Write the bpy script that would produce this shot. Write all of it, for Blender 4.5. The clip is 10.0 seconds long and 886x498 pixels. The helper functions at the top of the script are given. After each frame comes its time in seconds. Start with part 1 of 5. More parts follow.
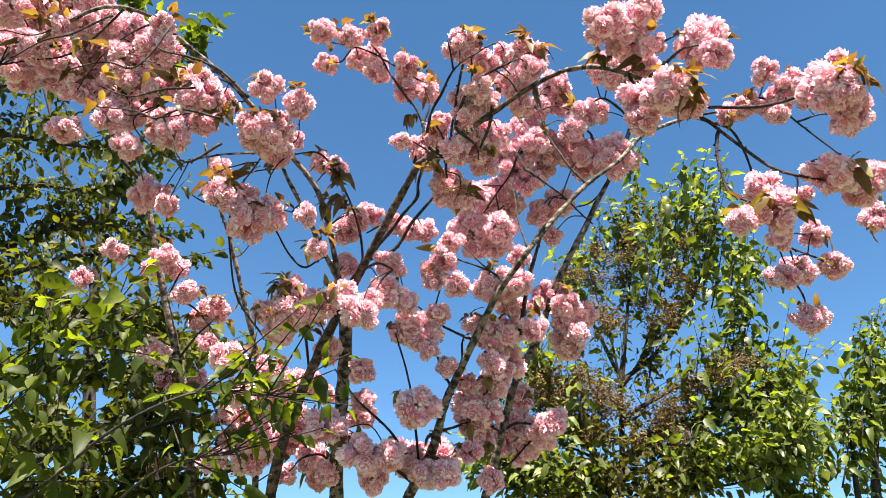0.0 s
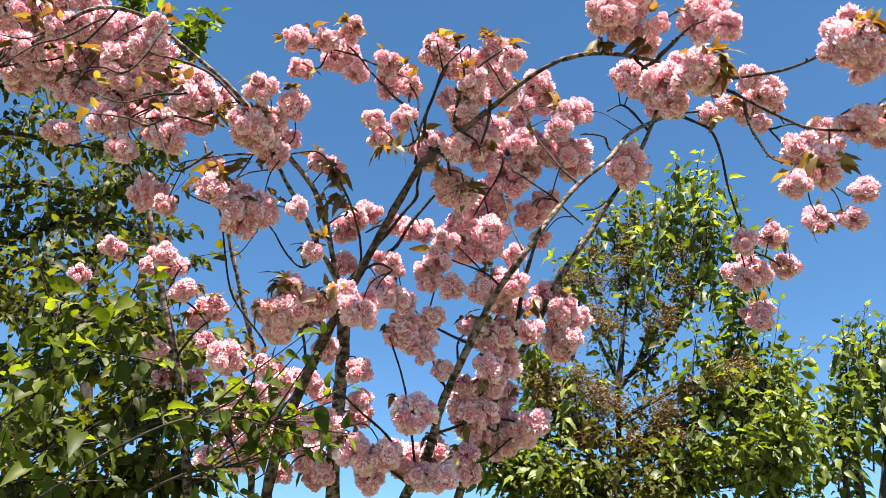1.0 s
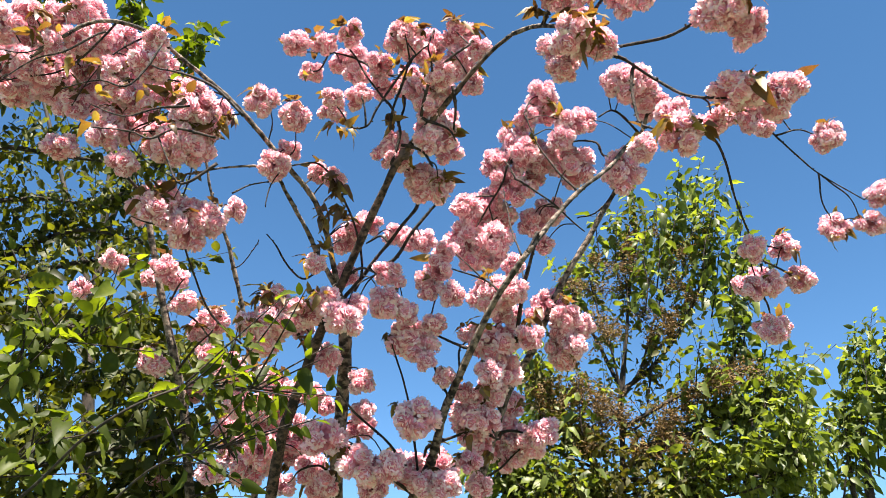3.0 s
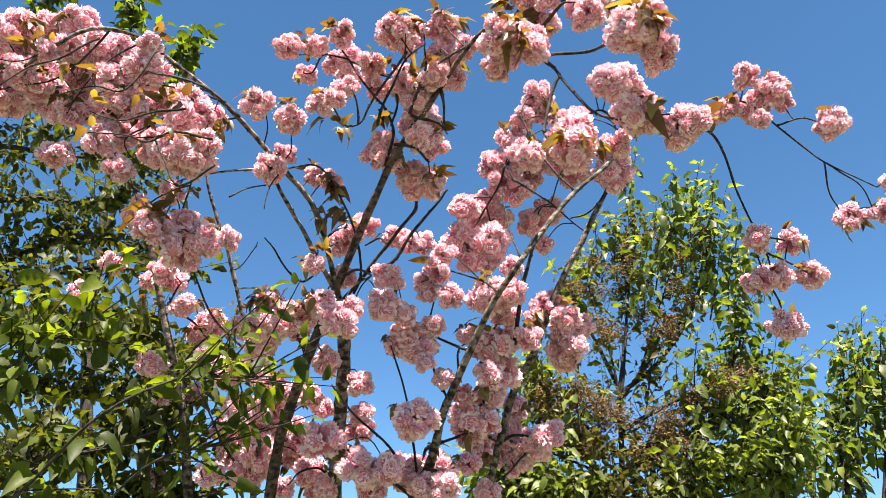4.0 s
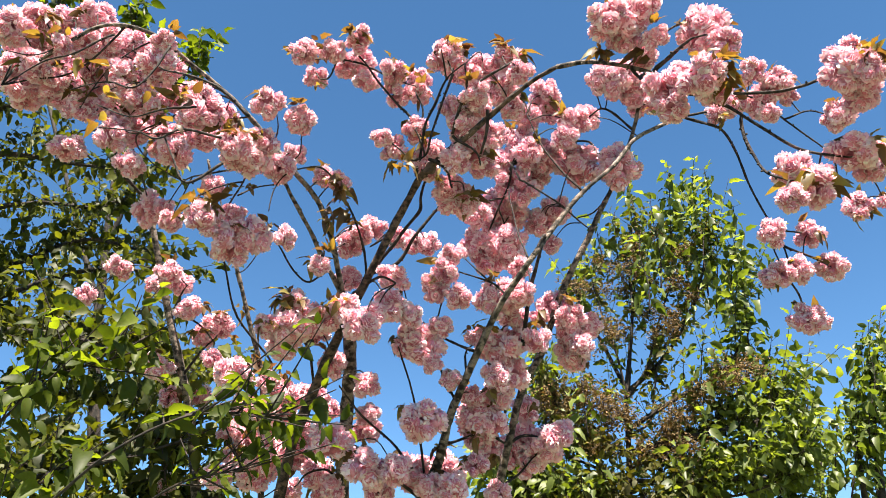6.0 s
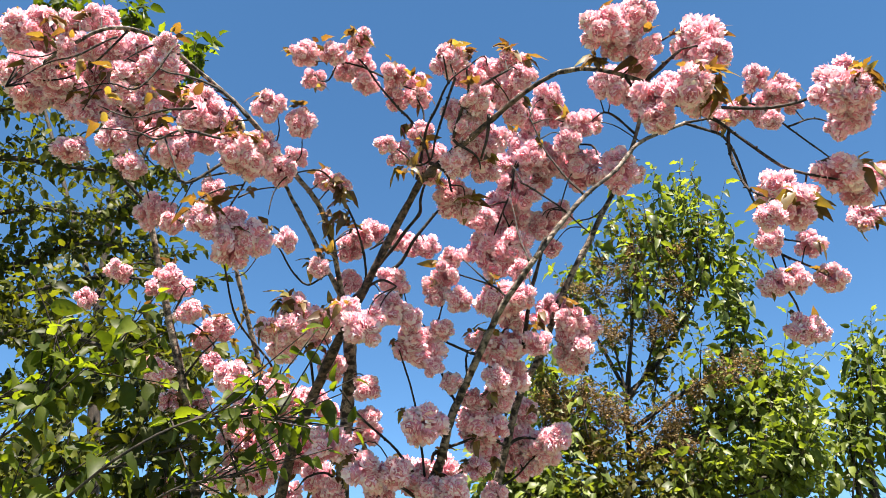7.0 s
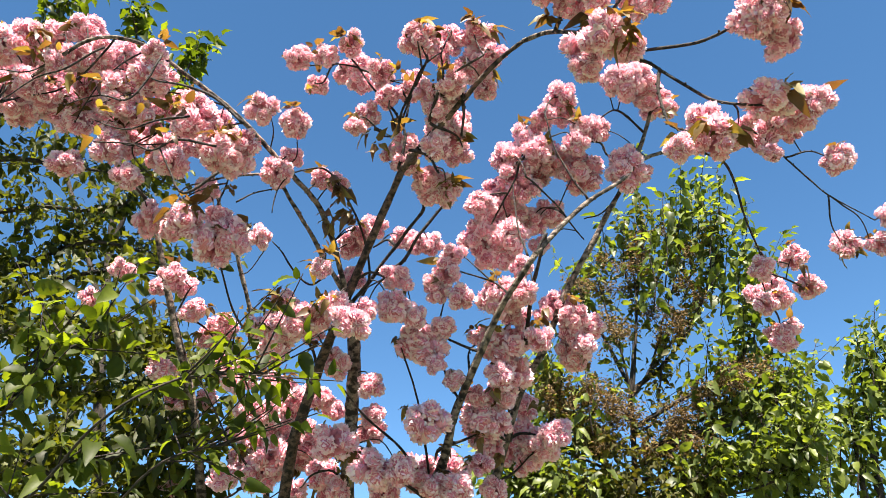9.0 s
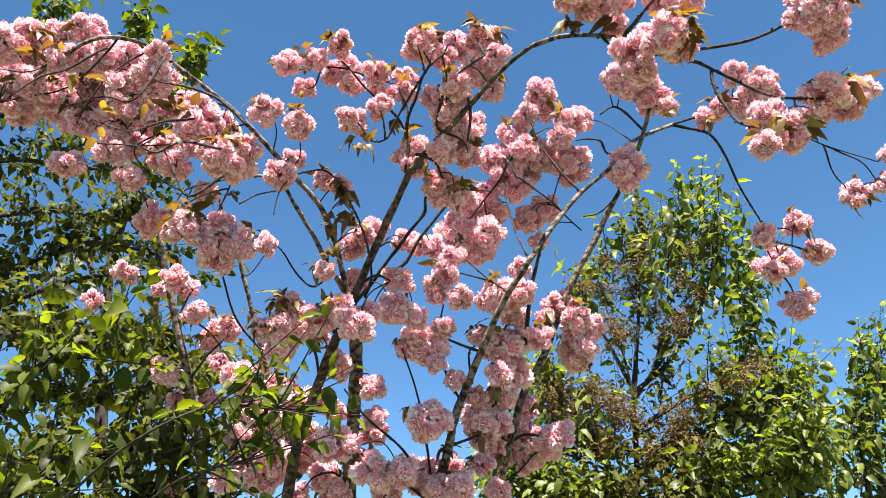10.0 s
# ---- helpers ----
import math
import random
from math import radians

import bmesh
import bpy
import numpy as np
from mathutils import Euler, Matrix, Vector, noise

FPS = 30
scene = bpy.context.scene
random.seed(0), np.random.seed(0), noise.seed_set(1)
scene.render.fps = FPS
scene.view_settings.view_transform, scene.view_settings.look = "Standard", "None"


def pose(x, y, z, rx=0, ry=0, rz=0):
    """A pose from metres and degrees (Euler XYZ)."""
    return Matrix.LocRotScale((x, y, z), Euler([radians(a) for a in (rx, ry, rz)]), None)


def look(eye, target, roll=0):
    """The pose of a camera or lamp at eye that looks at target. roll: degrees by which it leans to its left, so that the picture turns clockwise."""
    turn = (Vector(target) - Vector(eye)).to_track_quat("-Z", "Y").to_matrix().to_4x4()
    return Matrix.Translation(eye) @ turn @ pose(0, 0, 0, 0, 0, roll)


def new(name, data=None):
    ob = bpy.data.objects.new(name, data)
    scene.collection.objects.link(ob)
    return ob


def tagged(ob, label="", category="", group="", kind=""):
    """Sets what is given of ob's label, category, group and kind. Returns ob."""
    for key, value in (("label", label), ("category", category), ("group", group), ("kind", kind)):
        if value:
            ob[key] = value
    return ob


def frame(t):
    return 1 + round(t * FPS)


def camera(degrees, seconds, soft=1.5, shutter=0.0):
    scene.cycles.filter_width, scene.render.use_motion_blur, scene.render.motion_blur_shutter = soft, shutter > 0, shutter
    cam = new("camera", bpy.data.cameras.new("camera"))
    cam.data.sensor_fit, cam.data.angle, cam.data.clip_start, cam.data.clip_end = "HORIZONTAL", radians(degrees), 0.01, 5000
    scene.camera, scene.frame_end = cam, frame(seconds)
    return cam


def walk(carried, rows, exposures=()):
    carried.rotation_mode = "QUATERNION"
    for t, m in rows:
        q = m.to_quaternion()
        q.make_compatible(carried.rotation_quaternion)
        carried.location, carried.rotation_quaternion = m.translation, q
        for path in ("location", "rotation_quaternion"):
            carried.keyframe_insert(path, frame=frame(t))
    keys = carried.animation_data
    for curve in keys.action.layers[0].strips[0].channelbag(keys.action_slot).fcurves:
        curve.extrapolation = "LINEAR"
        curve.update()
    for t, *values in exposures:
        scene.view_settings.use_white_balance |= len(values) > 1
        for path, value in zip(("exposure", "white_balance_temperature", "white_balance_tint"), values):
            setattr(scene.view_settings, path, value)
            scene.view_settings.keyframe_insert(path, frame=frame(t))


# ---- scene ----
# A phone held up under a double-flowered cherry tree on a breezy spring day.
cam = camera(60.5, 10.0, soft=0.7, shutter=0.25)
walk(cam, [
    (0.0, pose(0.000, 0.000, 1.600, 119.095, 0.509, -0.518)),
    (0.5, pose(0.000, 0.000, 1.600, 119.399, 0.408, -0.709)),
    (1.0, pose(0.000, 0.000, 1.600, 119.126, 0.064, -0.880)),
    (1.5, pose(0.000, 0.000, 1.600, 119.096, 0.152, -0.664)),
    (2.0, pose(0.000, 0.000, 1.600, 119.286, -0.116, -0.877)),
    (2.5, pose(0.000, 0.000, 1.600, 119.775, 0.510, -0.486)),
    (3.0, pose(0.000, 0.000, 1.600, 119.869, 0.605, -0.500)),
    (3.5, pose(0.000, 0.000, 1.600, 119.946, 0.660, -0.560)),
    (4.0, pose(0.000, 0.000, 1.600, 120.024, 0.692, -0.549)),
    (4.5, pose(0.000, 0.000, 1.600, 120.348, 0.696, 0.097)),
    (5.0, pose(0.000, 0.000, 1.600, 120.190, 0.655, -0.088)),
    (5.5, pose(0.000, 0.000, 1.600, 120.000, 0.900, 0.000)),
    (6.0, pose(0.000, 0.000, 1.600, 120.070, 0.983, 0.041)),
    (6.5, pose(0.000, 0.000, 1.600, 120.194, 1.069, 0.087)),
    (7.0, pose(0.000, 0.000, 1.600, 120.284, 1.122, 0.106)),
    (7.5, pose(0.000, 0.000, 1.600, 120.282, 1.059, -0.027)),
    (8.0, pose(0.000, 0.000, 1.600, 120.231, 1.195, -0.062)),
    (8.5, pose(0.000, 0.000, 1.600, 120.226, 1.764, 0.358)),
    (9.0, pose(0.000, 0.000, 1.600, 120.089, 1.267, 0.492)),
    (9.5, pose(0.000, 0.000, 1.600, 120.039, 1.140, 0.502)),
    (10.0, pose(0.000, 0.000, 1.600, 120.229, 1.280, 0.655)),
], exposures=[(0.0, 2.36, 6850, 12), (10.0, 2.36, 6850, 12)])

# ---- daylight ----
SUN_ELEVATION, SUN_AZIMUTH = 65.0, 172.0      # azimuth: degrees clockwise from +y
world = bpy.data.worlds.new("sky")
scene.world = world
world.use_nodes = True
wn = world.node_tree
sky = wn.nodes.new("ShaderNodeTexSky")
sky.sky_type, sky.sun_disc = "NISHITA", False
sky.sun_elevation, sky.sun_rotation = radians(SUN_ELEVATION), radians(SUN_AZIMUTH)
sky.altitude = 1400.0
sky.air_density, sky.dust_density, sky.ozone_density = 0.8, 0.0, 2.0
wn.nodes["Background"].inputs["Strength"].default_value = 0.0525
vivid = wn.nodes.new("ShaderNodeHueSaturation")
vivid.inputs["Hue"].default_value, vivid.inputs["Saturation"].default_value = 0.493, 1.19
wn.links.new(sky.outputs["Color"], vivid.inputs["Color"])
wn.links.new(vivid.outputs["Color"], wn.nodes["Background"].inputs["Color"])
sun = new("sun", bpy.data.lights.new("sun", "SUN"))
sun.data.energy, sun.data.angle, sun.data.color = 5.0, radians(0.55), (1.0, 0.94, 0.84)
sun_way = Vector((math.sin(radians(SUN_AZIMUTH)) * math.cos(radians(SUN_ELEVATION)),
                  math.cos(radians(SUN_AZIMUTH)) * math.cos(radians(SUN_ELEVATION)), math.sin(radians(SUN_ELEVATION))))
sun.matrix_world = look(sun_way * 50, (0, 0, 0))


# ---- materials ----
def nodes_of(name):
    mat = bpy.data.materials.new(name)
    mat.use_nodes = True
    nt = mat.node_tree
    bsdf = nt.nodes["Principled BSDF"]
    return mat, nt, bsdf, nt.nodes["Material Output"]


def ramp(nt, source, stops):
    r = nt.nodes.new("ShaderNodeValToRGB")
    while len(r.color_ramp.elements) < len(stops):
        r.color_ramp.elements.new(0.5)
    for e, (at, c) in zip(r.color_ramp.elements, stops):
        e.position, e.color = at, (*c, 1)
    nt.links.new(source, r.inputs["Fac"])
    return r.outputs["Color"]


def mixed(nt, mode, fac, a, b):
    m = nt.nodes.new("ShaderNodeMix")
    m.data_type, m.blend_type = "RGBA", mode
    for slot, v in ((m.inputs[0], fac), (m.inputs[6], a), (m.inputs[7], b)):
        if hasattr(v, "is_output"):
            nt.links.new(v, slot)
        else:
            slot.default_value = v if not isinstance(v, tuple) else (*v, 1)
    return m.outputs[2]


def noise_tex(nt, scale, detail=3.0, rough=0.55):
    co = nt.nodes.new("ShaderNodeTexCoord")
    n = nt.nodes.new("ShaderNodeTexNoise")
    n.inputs["Scale"].default_value, n.inputs["Detail"].default_value, n.inputs["Roughness"].default_value = scale, detail, rough
    nt.links.new(co.outputs["Object"], n.inputs["Vector"])
    return n.outputs["Fac"]


def bumped(nt, bsdf, height, strength, distance):
    b = nt.nodes.new("ShaderNodeBump")
    b.inputs["Strength"].default_value, b.inputs["Distance"].default_value = strength, distance
    nt.links.new(height, b.inputs["Height"])
    nt.links.new(b.outputs["Normal"], bsdf.inputs["Normal"])


def thin_leaf(name, stops, glow, share, rough=0.42, scale=60.0, spec=0.5):
    """A thin sheet that also lets light through: leaf or petal. Each island and object has its own tint."""
    mat, nt, bsdf, out = nodes_of(name)
    geo = nt.nodes.new("ShaderNodeNewGeometry")
    info = nt.nodes.new("ShaderNodeObjectInfo")
    add = nt.nodes.new("ShaderNodeMath")
    add.operation = "ADD"
    nt.links.new(geo.outputs["Random Per Island"], add.inputs[0])
    nt.links.new(info.outputs["Random"], add.inputs[1])
    half = nt.nodes.new("ShaderNodeMath")
    half.operation = "FRACT"
    nt.links.new(add.outputs[0], half.inputs[0])
    col = ramp(nt, half.outputs[0], stops)
    grain = noise_tex(nt, scale)
    shade = ramp(nt, grain, [(0.3, (0.72, 0.72, 0.72)), (0.7, (1.0, 1.0, 1.0))])
    col = mixed(nt, "MULTIPLY", 0.8, col, shade)
    nt.links.new(col, bsdf.inputs["Base Color"])
    bsdf.inputs["Roughness"].default_value = rough
    bsdf.inputs["Specular IOR Level"].default_value = spec
    bumped(nt, bsdf, grain, 0.25, 0.002)
    tr = nt.nodes.new("ShaderNodeBsdfTranslucent")
    nt.links.new(mixed(nt, "MULTIPLY", 1.0, col, glow), tr.inputs["Color"])
    mix = nt.nodes.new("ShaderNodeMixShader")
    mix.inputs[0].default_value = share
    nt.links.new(bsdf.outputs[0], mix.inputs[1])
    nt.links.new(tr.outputs[0], mix.inputs[2])
    nt.links.new(mix.outputs[0], out.inputs["Surface"])
    return mat


def bark(name, dark, light, scale, lines):
    mat, nt, bsdf, out = nodes_of(name)
    co = nt.nodes.new("ShaderNodeTexCoord")
    stretch = nt.nodes.new("ShaderNodeMapping")
    stretch.inputs["Scale"].default_value = (1, 1, lines)
    nt.links.new(co.outputs["Object"], stretch.inputs["Vector"])
    n = nt.nodes.new("ShaderNodeTexNoise")
    n.inputs["Scale"].default_value, n.inputs["Detail"].default_value = scale, 5
    nt.links.new(stretch.outputs[0], n.inputs["Vector"])
    big = noise_tex(nt, 6.0)
    fine = noise_tex(nt, 160.0, 4, 0.7)
    col = ramp(nt, n.outputs["Fac"], [(0.42, dark), (0.50, tuple((a + b) / 2 for a, b in zip(dark, light))), (0.60, light)])
    col = mixed(nt, "MULTIPLY", 0.8, col, ramp(nt, big, [(0.35, (0.42, 0.40, 0.38)), (0.65, (1.0, 1.0, 1.0))]))
    col = mixed(nt, "MULTIPLY", 0.8, col, ramp(nt, fine, [(0.35, (0.4, 0.38, 0.36)), (0.62, (1.25, 1.22, 1.2))]))
    nt.links.new(col, bsdf.inputs["Base Color"])
    bsdf.inputs["Roughness"].default_value = 0.82
    bsdf.inputs["Specular IOR Level"].default_value = 0.3
    rough = mixed(nt, "MIX", 0.45, n.outputs["Fac"], fine)
    bumped(nt, bsdf, rough, 1.0, 0.008)
    return mat


PETAL = thin_leaf("petal_pink", [(0.0, (0.93, 0.55, 0.64)), (0.3, (0.96, 0.74, 0.80)), (0.6, (0.98, 0.87, 0.91)), (1.0, (0.99, 0.97, 0.98))],
                  (1.0, 0.40, 0.47), 0.30, rough=0.7, scale=45.0, spec=0.2)
# Deep pink flower hearts, made deeper to paint in the shade between florets.
CORE_SHADED = thin_leaf("petal_core_shaded", [(0.0, (0.64, 0.21, 0.30)), (1.0, (0.83, 0.37, 0.46))], (1.0, 0.5, 0.55), 0.2, rough=0.8, spec=0.2)
BRONZE = thin_leaf("bronze_leaf", [(0.0, (0.075, 0.038, 0.022)), (0.45, (0.13, 0.080, 0.032)), (0.8, (0.17, 0.12, 0.040)), (1.0, (0.22, 0.19, 0.055))],
                   (1.6, 1.25, 0.4), 0.48, rough=0.45)
GREEN_NEAR = thin_leaf("leaf_fresh", [(0.0, (0.022, 0.034, 0.006)), (0.5, (0.042, 0.058, 0.009)), (1.0, (0.100, 0.125, 0.020))], (2.6, 2.6, 0.5), 0.50, rough=0.5, spec=0.2)
GREEN_DEEP = thin_leaf("leaf_deep", [(0.0, (0.019, 0.025, 0.006)), (0.5, (0.038, 0.046, 0.009)), (1.0, (0.088, 0.100, 0.018))], (2.3, 2.1, 0.5), 0.42, rough=0.5, spec=0.18)
GREEN_RIGHT = thin_leaf("leaf_glossy", [(0.0, (0.042, 0.062, 0.013)), (0.5, (0.078, 0.104, 0.021)), (1.0, (0.17, 0.205, 0.048))], (2.0, 2.0, 0.55), 0.45, rough=0.45, spec=0.3)
GREEN_DULL = thin_leaf("leaf_dull", [(0.0, (0.040, 0.036, 0.012)), (0.5, (0.064, 0.064, 0.016)), (1.0, (0.115, 0.115, 0.028))], (1.9, 1.8, 0.5), 0.42, rough=0.55, spec=0.2)
SEED = thin_leaf("dry_seed", [(0.0, (0.08, 0.046, 0.016)), (1.0, (0.21, 0.135, 0.045))], (1.2, 1.0, 0.6), 0.3, rough=0.8)
BARK = bark("cherry_bark", (0.024, 0.018, 0.015), (0.27, 0.215, 0.18), 44.0, 1.4)
# Same cherry bark in darker colours, which paint in the long limb's shade.
BARK_SHADED = bark("shaded_cherry_bark", (0.012, 0.008, 0.007), (0.15, 0.095, 0.075), 44.0, 1.4)
BARK_THIN = bark("twig_bark", (0.010, 0.007, 0.007), (0.06, 0.042, 0.036), 70.0, 1.0)
BARK_DARK = bark("grey_bark", (0.012, 0.010, 0.008), (0.05, 0.038, 0.03), 30.0, 0.4)


def grass():
    mat, nt, bsdf, out = nodes_of("short_grass")
    a = ramp(nt, noise_tex(nt, 40.0, 6), [(0.3, (0.04, 0.055, 0.02)), (0.7, (0.10, 0.11, 0.045))])
    b = ramp(nt, noise_tex(nt, 0.6, 4), [(0.35, (0.8, 0.78, 0.74)), (0.65, (1, 1, 1))])
    nt.links.new(mixed(nt, "MULTIPLY", 1.0, a, b), bsdf.inputs["Base Color"])
    bsdf.inputs["Roughness"].default_value = 0.85
    return mat


# ---- shapes ----
def mesh_of(name, bm, *materials):
    me = bpy.data.meshes.new(name)
    bm.to_mesh(me)
    bm.free()
    for m in materials:
        me.materials.append(m)
    for p in me.polygons:
        p.use_smooth = True
    return me


def part(name, data, parent, place=(0, 0, 0), label=""):
    ob = new(name, data)
    ob.parent = parent
    ob.location = place
    return tagged(ob, label)


def spline(points, steps):
    """A smooth curve through the points."""
    p = [Vector(q) for q in points]
    p = [p[0] * 2 - p[1]] + p + [p[-1] * 2 - p[-2]]
    line = []
    for i in range(1, len(p) - 2):
        for s in range(steps):
            u = s / steps
            a, b, c, d = p[i - 1:i + 3]
            line.append(0.5 * (2 * b + (c - a) * u + (2 * a - 5 * b + 4 * c - d) * u * u + (3 * b - a - 3 * c + d) * u ** 3))
    return line + [p[-2]]


def tube(bm, line, r0, r1, sides=8, knots=0.0):
    """A tapered, slightly knobbly stem along the line."""
    rings = []
    side = Vector((1, 0.3, 0.1))
    n = len(line)
    for i, p in enumerate(line):
        way = (line[min(i + 1, n - 1)] - line[max(i - 1, 0)]).normalized()
        side = (side - way * side.dot(way)).normalized()
        up = way.cross(side)
        r = r0 + (r1 - r0) * i / (n - 1)
        ring = []
        for k in range(sides):
            a = 2 * math.pi * k / sides
            bulge = 1 + knots * (noise.noise(p * 28 + Vector((0, 0, a))) + 0.6 * noise.noise(p * 75))
            ring.append(bm.verts.new(p + (side * math.cos(a) + up * math.sin(a)) * r * bulge))
        rings.append(ring)
    for a, b in zip(rings, rings[1:]):
        for k in range(sides):
            bm.faces.new((a[k], a[(k + 1) % sides], b[(k + 1) % sides], b[k]))
    bm.faces.new(rings[0][::-1])
    bm.faces.new(rings[-1])


def leaf_into(bm, m, length, width, fold=0.35, droop=0.25, rows=4, index=0):
    """A pointed leaf, folded along its midrib and bent down, with its stalk end at m."""
    spine, left, right = [], [], []
    for i in range(rows + 1):
        u = i / rows
        w = width * 0.5 * (math.sin(math.pi * min(1.0, u ** 0.75)) ** 0.8 if 0 < u < 1 else 0.0)
        z = -droop * length * u * u
        spine.append(bm.verts.new(m @ Vector((0, u * length, z))))
        if 0 < i < rows:
            ripple = (0.1 if rows < 7 else 0.035) * width * (-1) ** i
            left.append(bm.verts.new(m @ Vector((-w * math.cos(fold), u * length, z + w * math.sin(fold) + ripple))))
            right.append(bm.verts.new(m @ Vector((w * math.cos(fold), u * length, z + w * math.sin(fold) - ripple))))
    made = []
    for edge, flip in ((left, 1), (right, 0)):
        ring = [spine[0]] + edge + [spine[-1]]
        for i in range(rows):
            f = [spine[i], spine[i + 1]] + ([ring[i + 1]] if i + 1 < rows else []) + ([ring[i]] if i else [])
            if len(f) > 2:
                made.append(bm.faces.new(f if flip else f[::-1]))
    for f in made:
        f.material_index = index


def random_turn(rng):
    return Euler((rng.uniform(0, 6.28), rng.uniform(0, 6.28), rng.uniform(0, 6.28))).to_matrix().to_4x4()


def frame_to(way, rng, spin=True):
    """A turn that takes +z to the given way."""
    m = Vector(way).to_track_quat("Z", "Y").to_matrix().to_4x4()
    return m @ Matrix.Rotation(rng.uniform(0, 6.28), 4, "Z") if spin else m


def petal_into(bm, m, length, width, cup, rng):
    """One ruffled, notched petal that rises along +z of m and curls outwards."""
    cols, rows = 2, 2
    grid = []
    for j in range(rows + 1):
        v = j / rows
        line = []
        for i in range(cols + 1):
            u = i / cols * 2 - 1
            w = width * (0.34, 1.0, 0.74)[j] * 0.5
            z = length * v * (1 - 0.2 * u * u * (j == rows)) + rng.uniform(-0.07, 0.07) * length * v
            y = cup * length * (v * v) * 0.7 - 0.28 * width * u * u * v + rng.uniform(-0.13, 0.13) * width * v
            line.append(bm.verts.new(m @ Vector((u * w, y, z))))
        grid.append(line)
    for j in range(rows):
        for i in range(cols):
            bm.faces.new((grid[j][i], grid[j][i + 1], grid[j + 1][i + 1], grid[j + 1][i]))


def blossom_mesh(seed):
    """A ball of six to nine many-petalled flowers, one metre across, to be scaled."""
    rng = random.Random(seed)
    bm = bmesh.new()
    count = rng.choice((6, 7, 8, 8, 9))
    start = rng.uniform(0, 6.28)
    for k in range(count):
        h = 1 - 2 * (k + 0.5) / count
        a = start + k * 2.4
        n = Vector((math.cos(a) * math.sqrt(1 - h * h), math.sin(a) * math.sqrt(1 - h * h), h * 0.9))
        centre = n * rng.uniform(0.23, 0.31)
        size = rng.uniform(0.21, 0.28)
        around = frame_to(n, rng)
        # solid heart in the darkened pink, showing through between the petals
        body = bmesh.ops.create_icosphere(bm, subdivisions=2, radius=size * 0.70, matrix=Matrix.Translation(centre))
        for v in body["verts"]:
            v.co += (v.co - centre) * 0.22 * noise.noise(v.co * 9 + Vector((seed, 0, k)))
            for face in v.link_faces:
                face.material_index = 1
        petals = 76
        for p in range(petals):
            t = (p + 0.5) / petals
            polar = math.acos(1 - 1.25 * t)
            turn = p * 2.39996 + rng.uniform(-0.3, 0.3)
            m = Matrix.Translation(centre) @ around @ Matrix.Rotation(turn, 4, "Z") @ Matrix.Rotation(polar * rng.uniform(0.9, 1.1), 4, "X")
            m = m @ Matrix.Translation((0, 0, size * 0.45)) @ Matrix.Rotation(rng.uniform(-0.5, 0.5), 4, "Z")
            petal_into(bm, m, size * rng.uniform(0.38, 0.60), size * rng.uniform(0.32, 0.48), rng.uniform(-0.1, 0.8), rng)
    bm.faces.ensure_lookup_table()
    outer = len(bm.faces)
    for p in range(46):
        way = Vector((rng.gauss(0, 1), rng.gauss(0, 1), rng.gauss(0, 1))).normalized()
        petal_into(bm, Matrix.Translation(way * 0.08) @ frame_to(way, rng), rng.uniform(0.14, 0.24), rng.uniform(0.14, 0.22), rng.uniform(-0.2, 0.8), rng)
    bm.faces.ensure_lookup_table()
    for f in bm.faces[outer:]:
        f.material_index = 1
    return mesh_of("blossom", bm, PETAL, CORE_SHADED)


BLOSSOMS = [blossom_mesh(100 + i) for i in range(12)]


def leaf_mesh(name, seed, length, width, material, fold=0.35, droop=0.25, rows=5):
    bm = bmesh.new()
    leaf_into(bm, Matrix(), length, width, fold, droop, rows)
    return mesh_of(name, bm, material)


BRONZE_LEAVES = [leaf_mesh("bronze_leaf", i, 0.026 + 0.006 * i, 0.015 + 0.004 * i, BRONZE, 0.35, 0.4 + 0.25 * i) for i in range(4)]

# ---- the ground ----
bm = bmesh.new()
bmesh.ops.create_circle(bm, cap_ends=True, radius=3000, segments=64)
tagged(new("ground", mesh_of("ground", bm, grass())), "short grass under the trees", kind="structure")

# ---- the cherry tree ----
TREE_BASE = Vector((-0.282, 2.994, 1.719)) * Vector((1, 1, 0))
cherry = new("cherry_tree")
cherry.location = TREE_BASE
tagged(cherry, "double-flowered cherry tree in full pink bloom, bronze young leaves", "tree")
rng = random.Random(7)
LINES, PIVOTS, BASES, HEADS = {}, {}, {}, {}


def nubs(bm, line, pivot, r0, r1):
    """Short bud spurs along the wood."""
    for i in range(1, len(line) - 1):
        if rng.random() < 0.4:
            r = r0 + (r1 - r0) * i / (len(line) - 1)
            way = Vector((rng.gauss(0, 1), rng.gauss(0, 1), rng.gauss(0.3, 1))).normalized()
            at = line[i].lerp(line[i + 1], rng.random()) - pivot
            tall = r * 1.15 + rng.uniform(0.001, 0.004)
            tube(bm, [at + way * r * 0.5, at + way * tall * 0.8, at + way * tall], min(r * 0.8, 0.004), min(r * 0.5, 0.0025), 5)


def limb(tree, pivot, points, r0, r1, wood=None):
    """A bough that can swing about its pivot; later parts are placed in world metres."""
    pivot = Vector(pivot)
    line = spline(points, 5)
    bm = bmesh.new()
    tube(bm, [p - pivot for p in line], r0, r1, 10, 0.24)
    nubs(bm, line, pivot, r0, r1)
    ob = part("bough", mesh_of("bough", bm, wood or (BARK if r0 > 0.0062 else BARK_THIN)), tree, pivot - TREE_BASE)
    LINES[ob], PIVOTS[ob], BASES[ob] = list(line), pivot, TREE_BASE
    HEADS[ob] = []
    return ob


